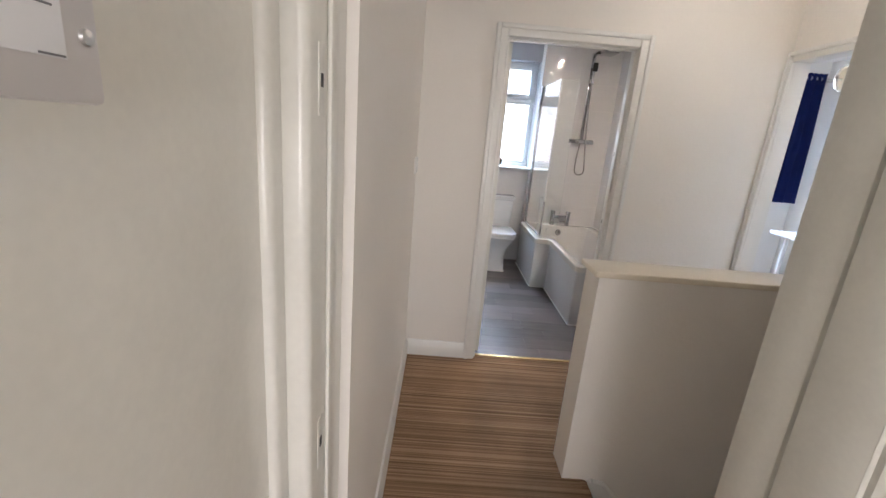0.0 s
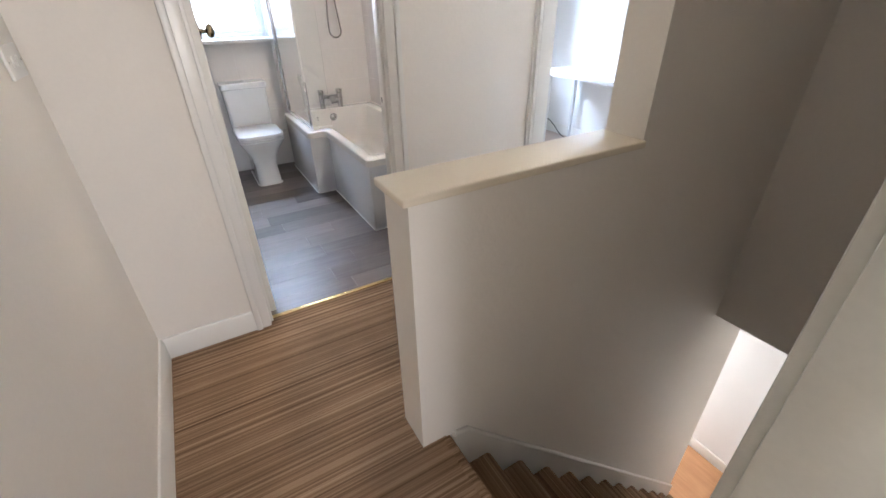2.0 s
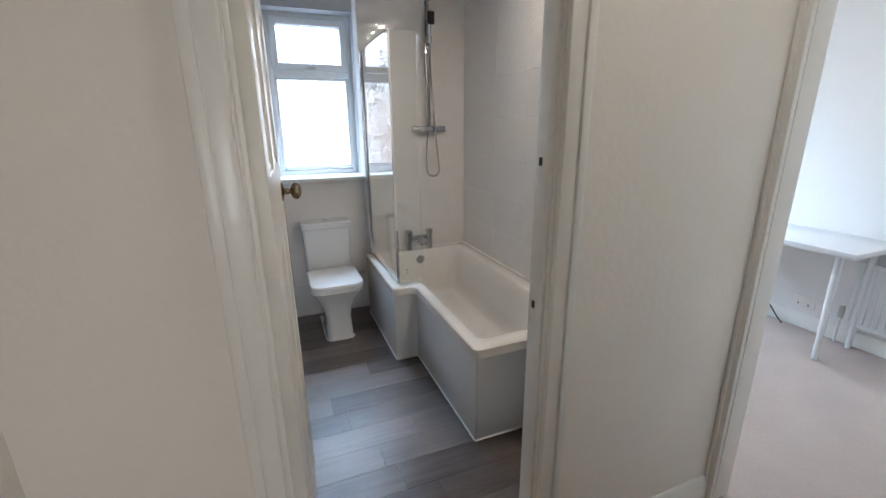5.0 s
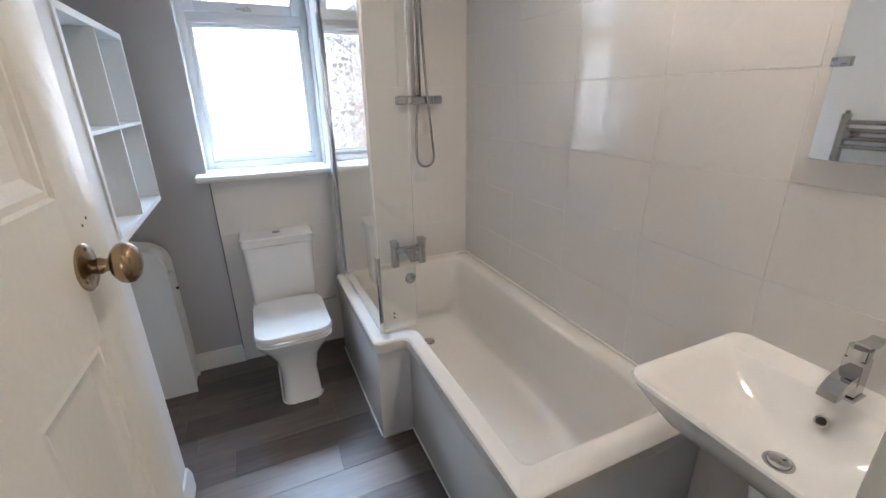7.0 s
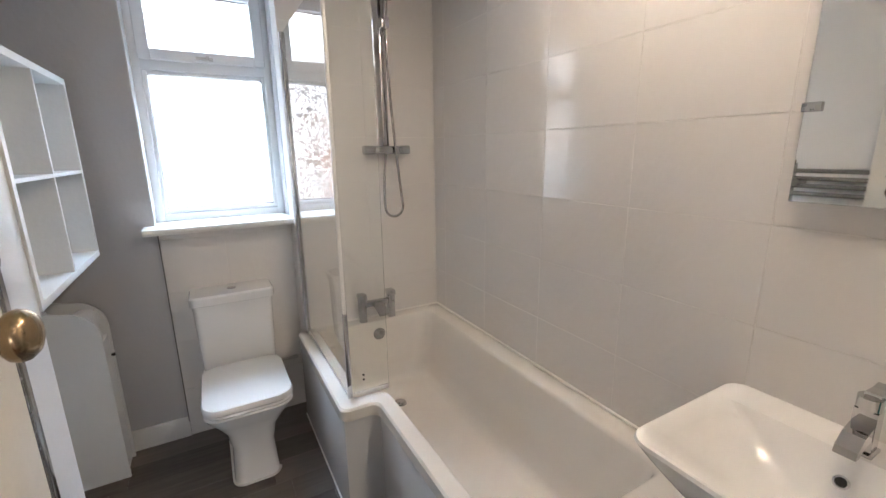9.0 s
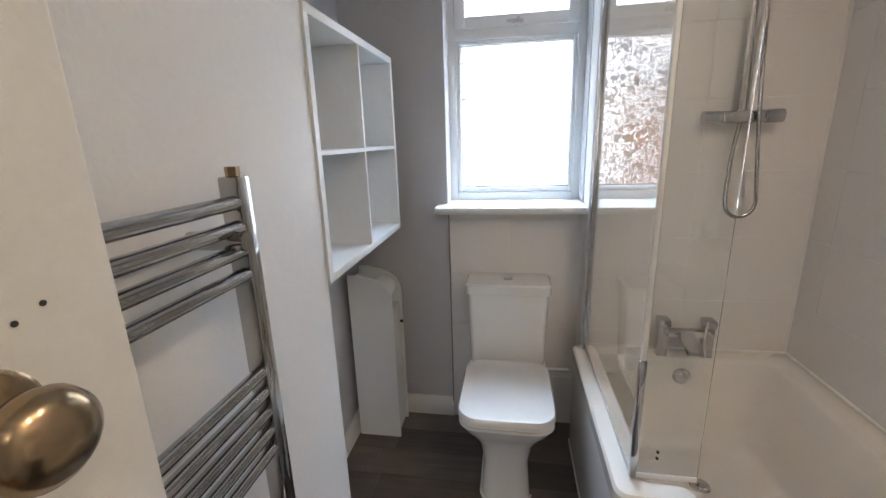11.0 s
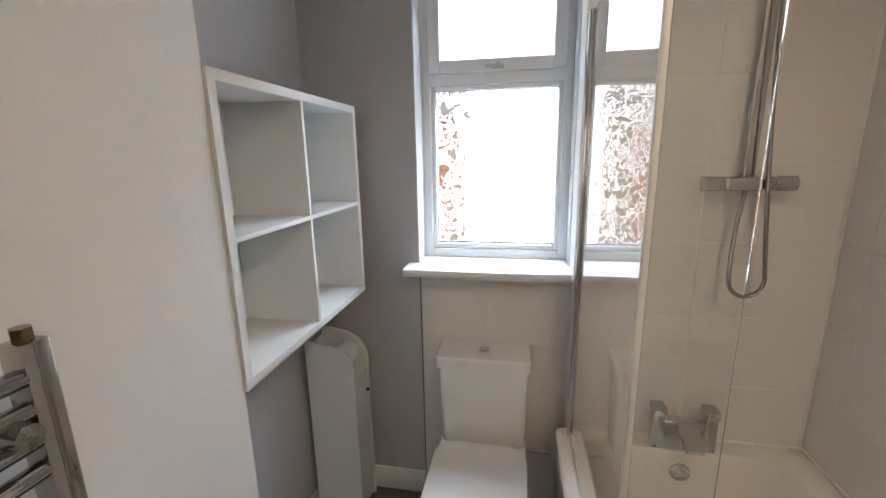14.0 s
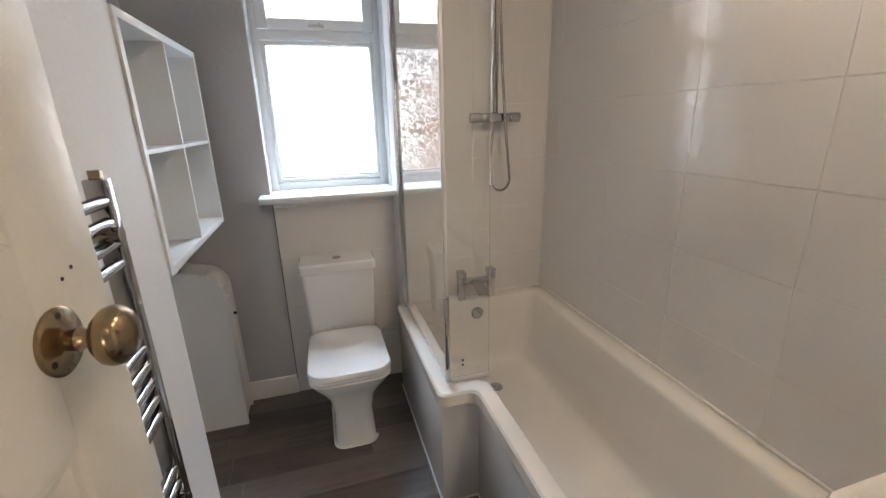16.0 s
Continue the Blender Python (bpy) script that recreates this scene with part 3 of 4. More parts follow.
bm = frame_ring(bm_new(), 0.995, 1.12, 1.605, 2.265, 0.040, WY0, WY1)
box(bm, 1.03, WY0 + 0.002, 1.835, 1.57, WY1, 1.885, bevel=0.004)
part("window_frame", bm, UPVC, win)
bm = frame_ring(bm_new(), 1.030, 1.160, 1.573, 1.842, 0.024, WY0 + 0.012, WY1 - 0.004, 0.006)
part("glazing_bead", bm, UPVC, win)
bm = frame_ring(bm_new(), 1.030, 1.880, 1.573, 2.232, 0.050, WY0 - 0.012, WY1 - 0.01, 0.006)
sash = part("sash", bm, UPVC, win)
bm = one(1.285, 6.838, 1.889, 1.335, 6.852, 1.905, bevel=0.003)
box(bm, 1.262, 6.826, 1.892, 1.318, 6.838, 1.903, bevel=0.003)
cyl(bm, (1.312, 6.832, 1.890), (1.312, 6.832, 1.910), 0.007, seg=14)
part("window_handle", bm, STEEL, sash, "grey metal casement fastener")
for nm, z0, z1 in (("pane", 1.180, 1.826), ("pane", 1.925, 2.188)):
    p = part(nm, one(1.045, 6.895, z0, 1.560, 6.899, z1), FROSTED, win, "obscure leaf-patterned glass", smooth=False)
    p.visible_shadow = False
    bm = frame_ring(bm_new(), 1.046, z0 - 0.001, 1.559, z1 + 0.001, 0.010, 6.886, 6.894, 0.001)
    part("gasket", bm, DARK, win)
bm = bm_new()
prism(bm, [(6.648, 1.090), (6.640, 1.098), (6.638, 1.108), (6.642, 1.118), (6.652, 1.122), (6.87, 1.124), (6.87, 1.095), (6.70, 1.092)], "x", 0.955, 1.637)
part("window_sill", bm, GLOSS, win, "white gloss window board")
for x in (0.995, 1.605):
    s = 1 if x < 1.2 else -1
    part("reveal", one(x, 6.746, 1.124, x + s * 0.004, 6.862, 2.265), UPVC, win)

# brick neighbour wall outside
house = holder("neighbour_house", "red brick side wall of a neighbouring house", "house", (-2.0, 11.0, LOW))
part("wall", one(-1.70, 11.02, LOW - 0.5, 0.42, 13.0, 2.08), MORTAR, house)
part("roof", prism(bm_new(), [(10.82, 2.08), (12.0, 2.95), (13.2, 2.08)], "x", -1.80, 0.52), SLATE, house, smooth=False)
brick_me = mesh_of("brick", one(-0.1065, -0.03, -0.0325, 0.1065, 0.03, 0.0325, bevel=0.004, seg=1), BRICK, False)
for i in range(30):
    for k in range(9):
        ob = new("brick", brick_me)
        ob.location = (0.30 - 0.225 * k - (0.1125 if i % 2 else 0), 11.02, -0.15 + 0.075 * i)
        ob.parent = house
        ob.matrix_parent_inverse = Matrix.Translation((-2.0, 11.0, LOW)).inverted()

# ---- bath ----
def l_outline(z, d, r=0.045, n=6):
    """The L-shaped bath outline, drawn in by d, with rounded corners."""
    x_e, y_s, y_n, x_n, x_w, y_k = 2.428 - d * 1.5, 4.905 + d * 1.5, 6.611 - d * 1.2, 1.708 + d, 1.566 + d, 5.772 + d
    corners = [(x_e, y_s, 1), (x_e, y_n, 1), (x_w, y_n, 1), (x_w, y_k, 1), (x_n, y_k, -1), (x_n, y_s, 1)]
    out = []
    for i, (x, y, s) in enumerate(corners):
        p, q = corners[i - 1], corners[(i + 1) % 6]
        a, b = Vector((p[0] - x, p[1] - y)).normalized(), Vector((q[0] - x, q[1] - y)).normalized()
        rr = max(0.012, r)
        for k in range(n + 1):
            t = k / n
            u = Vector((x, y)) + a * rr * (1 - t) ** 2 + b * rr * t ** 2
            out.append((u.x, u.y, z))
    return out


bath = holder("bath", "white L-shaped shower bath with glossy white panels", "bath", (2.0, 5.7, 0))
bm = bm_new()
rings = [l_outline(0.452, 0.012), l_outline(0.457, 0.0), l_outline(0.499, 0.0, 0.04), l_outline(0.507, 0.007, 0.04),
         l_outline(0.507, 0.055, 0.05), l_outline(0.503, 0.062, 0.055), l_outline(0.490, 0.067, 0.06), l_outline(0.40, 0.078, 0.07), l_outline(0.24, 0.094, 0.08),
         l_outline(0.165, 0.106, 0.085), l_outline(0.142, 0.122, 0.08), l_outline(0.134, 0.146, 0.075), l_outline(0.130, 0.20, 0.07)]
loft(bm, rings, close_start=False)
tub = part("tub", bm, ACRYLIC, bath)
for nm, d in (("side_panel", (1.722, 4.922, 0.0, 1.732, 5.785, 0.455)), ("end_panel", (1.732, 4.918, 0.0, 2.428, 4.930, 0.455)),
              ("side_panel", (1.576, 5.795, 0.0, 1.588, 6.611, 0.455)), ("step_panel", (1.576, 5.785, 0.0, 1.732, 5.797, 0.455))):
    part(nm, one(*d, bevel=0.003), PANEL_WHITE, bath, "glossy white bath panel")
for pts in ([(1.722, 4.925, 0.002), (1.722, 5.785, 0.002)], [(1.722, 4.919, 0.002), (2.425, 4.919, 0.002)],
            [(1.578, 5.786, 0.002), (1.722, 5.786, 0.002)], [(1.576, 5.795, 0.002), (1.576, 6.61, 0.002)]):
    part("sealant", tube(bm_new(), pts, 0.006, 8), SEALANT, bath)
for pts in ([(2.426, 4.91, 0.510), (2.426, 6.61, 0.510)], [(1.61, 6.609, 0.510), (2.426, 6.609, 0.510)]):
    part("sealant", tube(bm_new(), pts, 0.007, 8), SEALANT, bath)
m = pose(1.998, 6.525, 0.430, 96, 0, 0)
ov = part("overflow_cap", lathe(bm_new(), [(0, 0), (0.034, 0), (0.035, 0.010), (0.031, 0.016), (0.024, 0.014), (0.010, 0.020), (0, 0.021)], m), CHROME, bath, "round chrome overflow cap")
m = pose(1.998, 6.25, 0.131)
part("waste", lathe(bm_new(), [(0, 0), (0.036, 0), (0.034, 0.004), (0.026, 0.004), (0.022, 0.010), (0, 0.014)], m), CHROME, bath, "round chrome waste")

# bath mixer
mix = holder("bath_mixer_tap", "square chrome bath filler with two levers", "tap", (2.0, 6.56, 0.507))
for x in (1.918, 2.091):
    part("pillar", one(x - 0.020, 6.535, 0.507, x + 0.020, 6.575, 0.640, bevel=0.003), CHROME, mix)
    part("lever", one(x - 0.022, 6.525, 0.642, x + 0.022, 6.585, 0.672, bevel=0.004), CHROME, mix)
part("body", one(1.911, 6.538, 0.592, 2.098, 6.572, 0.624, bevel=0.004), CHROME, mix)
part("spout", prism(bm_new(), [(6.55, 0.620), (6.55, 0.598), (6.44, 0.565), (6.43, 0.572), (6.43, 0.584)], "x", 1.978, 2.032), CHROME, mix, smooth=False)

# shower
sh = holder("shower", "chrome bar shower with riser rail and hose", "shower", (2.10, 6.6, 1.45))
bm = lathe(bm_new(), [(0, 0), (0.024, 0), (0.024, 0.05), (0.020, 0.055), (0.020, 0.06)], pose(1.975, 6.555, 1.46, 0, 90, 0))
part("valve_handle", bm, CHROME, sh)
bm = lathe(bm_new(), [(0, 0), (0.020, 0), (0.020, 0.005), (0.024, 0.01), (0.024, 0.06), (0, 0.06)], pose(2.175, 6.555, 1.46, 0, 90, 0))
part("valve_handle", bm, CHROME, sh)
part("valve_body", one(2.030, 6.535, 1.438, 2.180, 6.580, 1.482, bevel=0.012, seg=3), CHROME, sh)
for x in (2.045, 2.165):
    part("wall_union", cyl(bm_new(), (x, 6.575, 1.46), (x, 6.607, 1.46), 0.018), CHROME, sh)
part("riser", one(2.090, 6.560, 1.48, 2.124, 6.572, 2.34, bevel=0.003), CHROME, sh)
part("riser_bracket", one(2.098, 6.570, 2.20, 2.116, 6.608, 2.224, bevel=0.003), CHROME, sh)
arm = part("shower_arm", one(2.096, 6.22, 2.325, 2.118, 6.572, 2.343, bevel=0.003), CHROME, sh)
part("rain_head", one(2.007, 6.14, 2.296, 2.207, 6.34, 2.306, bevel=0.003), CHROME, sh, "square chrome rain head")
part("rain_collar", cyl(bm_new(), (2.107, 6.24, 2.306), (2.107, 6.24, 2.326), 0.018), CHROME, sh)
hs = part("hand_shower", one(2.082, 6.460, 2.17, 2.132, 6.484, 2.255, bevel=0.008), DARK, sh, "black-faced square hand shower")
part("hand_grip", tube(bm_new(), [(2.107, 6.486, 2.235), (2.107, 6.50, 2.17), (2.107, 6.515, 2.05)], 0.012), CHROME, hs)
part("slider", one(2.085, 6.505, 2.055, 2.130, 6.575, 2.105, bevel=0.006), CHROME, sh)
hose = [(2.112 + 0.066 * (i / 24) ** 1.6, 6.525, 2.05 - 0.895 * i / 24) for i in range(25)]
hose += [(2.126 + 0.052 * math.cos(math.pi * i / 14), 6.527, 1.155 - 0.055 * math.sin(math.pi * i / 14)) for i in range(1, 15)]
hose += [(2.074 + 0.026 * (i / 12) ** 2, 6.530 + 0.025 * i / 12, 1.155 + 0.285 * i / 12) for i in range(1, 13)]
part("hose", tube(bm_new(), hose, 0.007, 10), RAIL_CHROME, sh, "flexible metal shower hose")

# glass screen
scr = holder("shower_screen", "clear glass L-shaped shower screen with chrome posts", "shower screen", (1.62, 6.2, 0.507))
part("pane", one(1.617, 5.850, 0.525, 1.623, 6.585, 1.985), CLEAR, scr, smooth=False).visible_shadow = False
part("pane", one(1.630, 5.842, 0.525, 1.785, 5.848, 1.985), CLEAR, scr, smooth=False).visible_shadow = False
part("wall_profile", one(1.608, 6.578, 0.508, 1.632, 6.611, 1.995, bevel=0.004), CHROME, scr, "tall chrome wall profile")
part("hinge_tube", cyl(bm_new(), (1.613, 6.562, 0.510), (1.613, 6.562, 1.990), 0.009, seg=16), CHROME, scr)
part("corner_post", one(1.613, 5.836, 0.510, 1.631, 5.854, 0.86, bevel=0.003), CHROME, scr)
part("corner_bead", one(1.616, 5.838, 0.86, 1.629, 5.851, 1.985, bevel=0.003), PLASTIC, scr, "white plastic corner joint")
for z in (0.575, 0.595):
    part("screw", cyl(bm_new(), (1.680, 5.839, z), (1.680, 5.843, z), 0.004, seg=12), DARK, scr)
part("bottom_seal", one(1.616, 5.85, 0.508, 1.624, 6.58, 0.525, bevel=0.002), PLASTIC, scr)
part("bottom_seal", one(1.630, 5.840, 0.508, 1.785, 5.849, 0.525, bevel=0.002), PLASTIC, scr)

# ---- toilet ----
TX = 1.279
wc = holder("toilet", "white ceramic close-coupled toilet with square soft-close seat", "toilet", (TX, 6.4, 0))
def ring_d(z, hx, y0, y1, r):
    cy, hy = (y0 + y1) / 2, (y1 - y0) / 2
    return rrect(TX, cy, hx, hy, min(r, hx * 0.95, hy * 0.95), z)
bm = bm_new()
loft(bm, [ring_d(0.0, 0.098, 6.208, 6.70, 0.05), ring_d(0.02, 0.095, 6.212, 6.70, 0.05), ring_d(0.16, 0.088, 6.232, 6.70, 0.05), ring_d(0.25, 0.106, 6.215, 6.70, 0.055),
          ring_d(0.32, 0.140, 6.165, 6.70, 0.065), ring_d(0.375, 0.168, 6.125, 6.70, 0.07), ring_d(0.395, 0.176, 6.115, 6.70, 0.07), ring_d(0.40, 0.172, 6.12, 6.70, 0.07)])
part("pan", bm, CERAMIC, wc)
bm = bm_new()
loft(bm, [ring_d(0.401, 0.172, 6.122, 6.525, 0.075), ring_d(0.408, 0.177, 6.115, 6.528, 0.08), ring_d(0.418, 0.174, 6.118, 6.528, 0.08)])
part("seat", bm, CERAMIC, wc)
bm = bm_new()
loft(bm, [ring_d(0.4205, 0.172, 6.114, 6.53, 0.075), ring_d(0.426, 0.179, 6.108, 6.535, 0.08), ring_d(0.440, 0.179, 6.108, 6.535, 0.08), ring_d(0.449, 0.174, 6.113, 6.532, 0.075), ring_d(0.452, 0.16, 6.13, 6.52, 0.07)])
part("seat_lid", bm, CERAMIC, wc)
bm = bm_new()
loft(bm, [ring_d(0.40, 0.166, 6.585, 6.735, 0.025), ring_d(0.50, 0.170, 6.578, 6.735, 0.025), ring_d(0.745, 0.177, 6.563, 6.735, 0.025)])
cis = part("cistern", bm, CERAMIC, wc)
bm = bm_new()
loft(bm, [ring_d(0.746, 0.180, 6.560, 6.738, 0.024), ring_d(0.750, 0.187, 6.552, 6.738, 0.026), ring_d(0.788, 0.187, 6.552, 6.738, 0.026), ring_d(0.796, 0.180, 6.559, 6.736, 0.024)])
part("cistern_lid", bm, CERAMIC, wc)
part("flush_button", lathe(bm_new(), [(0, 0), (0.021, 0), (0.021, 0.004), (0.017, 0.006), (0.004, 0.0055), (0, 0.0055)], pose(TX, 6.645, 0.796)), CHROME, wc, "round chrome flush button")
part("sealant", tube(bm_new(), [(x, y, 0.004) for x, y, z in rrect(TX, 6.45, 0.100, 0.245, 0.05, 0)], 0.005, 6), SEALANT, wc)
sp = thing("water_pipe", tube(bm_new(), [(1.46, 6.67, 0.335), (1.50, 6.672, 0.335), (1.567, 6.672, 0.335)], 0.0085), STEEL, "thin metal water pipe beside the toilet cistern", "pipe")
part("nut", cyl(bm_new(), (1.535, 6.672, 0.335), (1.56, 6.672, 0.335), 0.013, seg=6), STEEL, sp)

# ---- toilet roll store ----
trh = holder("toilet_roll_holder", "white free-standing toilet roll store with rounded top", "toilet roll holder", (0.66, 6.65, 0))
def roll_side():
    pts = [(0.560, 0.0), (0.765, 0.0), (0.765, 0.70)]
    for i in range(9):
        a = radians(90 * i / 8)
        pts.append((0.645 + 0.12 * math.cos(a), 0.70 + 0.12 * math.sin(a)))
    return pts + [(0.600, 0.832), (0.560, 0.832)]
part("side_panel", prism(bm_new(), roll_side(), "y", 6.532, 6.545), SHELF_WHITE, trh)
part("side_panel", prism(bm_new(), roll_side(), "y", 6.687, 6.700), SHELF_WHITE, trh)
fd = part("front_door", one(0.748, 6.546, 0.02, 0.758, 6.686, 0.645, bevel=0.002), SHELF_WHITE, trh)
part("knob", lathe(bm_new(), [(0, 0), (0.005, 0), (0.008, 0.010), (0.006, 0.014), (0, 0.015)], pose(0.758, 6.665, 0.56, 0, 90, 0), 14), DARK, fd)
part("shelf", one(0.562, 6.546, 0.645, 0.756, 6.686, 0.655), SHELF_WHITE, trh)
part("back_panel", one(0.560, 6.546, 0.0, 0.568, 6.686, 0.80), SHELF_WHITE, trh)
bm = lathe(bm_new(), [(0.02, 0), (0.05, 0), (0.052, 0.003), (0.052, 0.095), (0.05, 0.098), (0.02, 0.098)], pose(0.695, 6.567, 0.742, -90, 0, 0))
thing("toilet_roll", bm, PAPER, "white toilet paper roll held in its store", "toilet roll")
thing("roll_spindle", cyl(bm_new(), (0.695, 6.545, 0.742), (0.695, 6.687, 0.742), 0.009), PLASTIC, "white rod carrying the toilet roll", "rod")

# ---- ceiling downlights ----
def downlight(x, y):
    ob = holder("ceiling_downlight", "small round lit downlight, unseen, in the white ceiling", "ceiling light", (x, y, CEIL), "bathroom downlights")
    part("rim", lathe(bm_new(), [(0.034, 0.0), (0.046, 0.0), (0.046, -0.004), (0.036, -0.006), (0.034, -0.002)], pose(x, y, CEIL)), CHROME, ob)
    part("diffuser", lathe(bm_new(), [(0, -0.0045), (0.034, -0.0045), (0.034, -0.001), (0, -0.001)], pose(x, y, CEIL)), DOWNLIGHT, ob, "glowing warm diffuser")


# out of view; a ceiling light here is inferred from glints in the tiles
downlight(2.13, 5.25)
# second one is added, to brighten the basin and nearby tiles
downlight(2.14, 4.64)

# ---- added landing fill light: an assumed ceiling dome, always out of view ----
cl = holder("ceiling_lamp", "added unseen dome light that brightens the landing", "ceiling light", (1.85, 3.68, CEIL))
part("base_ring", lathe(bm_new(), [(0.0, 0.0), (0.115, 0.0), (0.115, -0.016), (0.100, -0.020), (0.0, -0.020)], pose(1.85, 3.68, CEIL)), PLASTIC, cl)
part("dome", lathe(bm_new(), [(0.098, -0.021), (0.096, -0.040), (0.082, -0.062), (0.050, -0.078), (0.0, -0.084)], pose(1.85, 3.68, CEIL)), FILL_DOME, cl, "glowing dome of the added light")

# ---- shelf unit ----
su = holder("wall_shelf_unit", "white four-cube shelf unit fitted in the wall recess, empty", "shelf", (0.66, 6.25, 1.0))
X0, X1, Y0, Y1, Z0, Z1, T = 0.540, 0.797, 5.867, 6.630, 1.034, 1.743, 0.024
part("bottom_board", one(X0, Y0, Z0, X1, Y1, Z0 + T, bevel=0.001), SHELF_WHITE, su)
part("top_board", one(X0, Y0, Z1 - T, X1, Y1, Z1, bevel=0.001), SHELF_WHITE, su)
part("side_board", one(X0, Y0, Z0 + T, X1, Y0 + T, Z1 - T), SHELF_WHITE, su)
part("side_board", one(X0, Y1 - T, Z0 + T, X1, Y1, Z1 - T), SHELF_WHITE, su)
part("divider", one(X0, 6.2320, Z0 + T, X1 - 0.001, 6.2440, Z1 - T), SHELF_WHITE, su)
for a, b in ((Y0 + T, 6.2320), (6.2440, Y1 - T)):
    part("shelf_board", one(X0, a, 1.382, X1 - 0.001, b, 1.394), SHELF_WHITE, su)
part("back_board", one(X0 - 0.003, Y0 + T, Z0 + T, X0 + 0.006, Y1 - T, Z1 - T), SHELF_WHITE, su)

# ---- towel rail ----
tr = holder("towel_rail", "chrome ladder towel radiator on the white wall", "towel rail", (0.86, 5.15, 0.5))
RY0, RY1 = 4.945, 5.437
for y in (RY0, RY1):
    po = part("post", one(0.838, y - 0.016, 0.49, 0.874, y + 0.016, 1.368, bevel=0.004), RAIL_CHROME, tr)
    part("end_cap", cyl(bm_new(), (0.856, y, 1.368), (0.856, y, 1.383), 0.011, seg=6), BRASS, po, "brass air vent plug")
    for z in (1.271, 0.66):
        part("wall_bracket", cyl(bm_new(), (0.79, y - 0.035 if y > 5 else y + 0.035, z), (0.888, y - 0.035 if y > 5 else y + 0.035, z), 0.015), RAIL_CHROME, tr)
for z in (1.328, 1.289, 1.251, 1.211, 1.031, 0.992, 0.953, 0.914, 0.876, 0.735, 0.697, 0.659, 0.621, 0.583):
    part("bar", cyl(bm_new(), (0.862, RY0 + 0.01, z), (0.862, RY1 - 0.01, z), 0.0115, seg=20), RAIL_CHROME, tr)

# ---- basin ----
bs = holder("basin", "white ceramic basin with curved sides on the tiled wall", "basin", (2.2, 4.6, 0.83))
def basin_ring(z, front, half, back=2.402, r=0.07, sag=0.0):
    pts = []
    for x, y, _ in rrect((front + back) / 2, 4.645, (back - front) / 2, half, r, 0, 8):
        pts.append((x, y, z + sag * ((x - 2.12) / 0.28) ** 2))
    return pts
bm = bm_new()
loft(bm, [basin_ring(0.545, 2.15, 0.1, back=2.402, r=0.05), basin_ring(0.6, 2.06, 0.16, back=2.402, r=0.06), basin_ring(0.665, 1.985, 0.225, back=2.402, r=0.08), basin_ring(0.715, 1.958, 0.265, back=2.402, r=0.07), basin_ring(0.74, 1.95, 0.281, back=2.402, r=0.05), basin_ring(0.747, 1.954, 0.279, back=2.402, r=0.05), basin_ring(0.745, 1.966, 0.268, back=2.3, r=0.05), basin_ring(0.722, 1.982, 0.245, back=2.285, r=0.07), basin_ring(0.69, 2.0, 0.205, back=2.262, r=0.08), basin_ring(0.66, 2.03, 0.15, back=2.235, r=0.085), basin_ring(0.64, 2.07, 0.085, back=2.19, r=0.05)])
part("bowl", bm, CERAMIC, bs)
part("waste", lathe(bm_new(), [(0, 0), (0.030, 0), (0.029, 0.003), (0.023, 0.003), (0.021, 0.009), (0.012, 0.013), (0, 0.014)], pose(2.125, 4.645, 0.641)), CHROME, bs, "domed chrome basin plug")
part("overflow_ring", lathe(bm_new(), [(0.009, 0), (0.014, 0), (0.014, 0.003), (0.010, 0.004), (0.009, 0.002)], pose(2.262, 4.645, 0.697, 0, -60, 0)), CHROME, bs)
part("overflow_hole", lathe(bm_new(), [(0, 0), (0.009, 0), (0.009, 0.001), (0, 0.001)], pose(2.261, 4.645, 0.698, 0, -60, 0)), DARK, bs)
BASIN_AT = Vector((0.026, -0.030, 0.083))
bs.location += BASIN_AT
part("pedestal", loft(bm_new(), [rrect(2.296, 4.615, 0.10, 0.075, 0.05, 0.0), rrect(2.306, 4.615, 0.085, 0.06, 0.045, 0.40), rrect(2.296, 4.615, 0.11, 0.085, 0.05, 0.655)]), CERAMIC, bs)
bt = holder("basin_tap", "square chrome basin mixer with flat lever", "tap", (2.318, 4.6, 0.747))
bm = bm_new()
loft(bm, [[(x, y, z) for x, y in ((cx - 0.019, 4.626), (cx + 0.019, 4.626), (cx + 0.019, 4.664), (cx - 0.019, 4.664))] for z, cx in ((0.748, 2.336), (0.827, 2.327), (0.847, 2.325))])
part("body", bm, CHROME, bt, smooth=False)
part("base_plate", one(2.310, 4.621, 0.744, 2.362, 4.669, 0.752, bevel=0.002), CHROME, bt)
part("spout", prism(bm_new(), [(2.318, 0.820), (2.268, 0.807), (2.240, 0.786), (2.236, 0.770), (2.254, 0.768), (2.280, 0.784), (2.318, 0.786)], "y", 4.627, 4.663), CHROME, bt, smooth=False)
lv = part("lever_hub", cyl(bm_new(), (2.324, 4.645, 0.848), (2.323, 4.645, 0.874), 0.021, seg=28), CHROME, bt)
part("lever", prism(bm_new(), [(2.316, 0.872), (2.363, 0.868), (2.390, 0.876), (2.390, 0.882), (2.363, 0.879), (2.316, 0.884)], "y", 4.629, 4.655), CHROME, lv, smooth=False)
sb = holder("soap_bottle", "white and teal soap bottle on the basin edge", "bottle", (2.35, 4.43, 0.748))
part("base", lathe(bm_new(), [(0, 0), (0.029, 0), (0.031, 0.004), (0.031, 0.06), (0, 0.06)], pose(2.33, 4.435, 0.748)), TEAL, sb, "teal lower half")
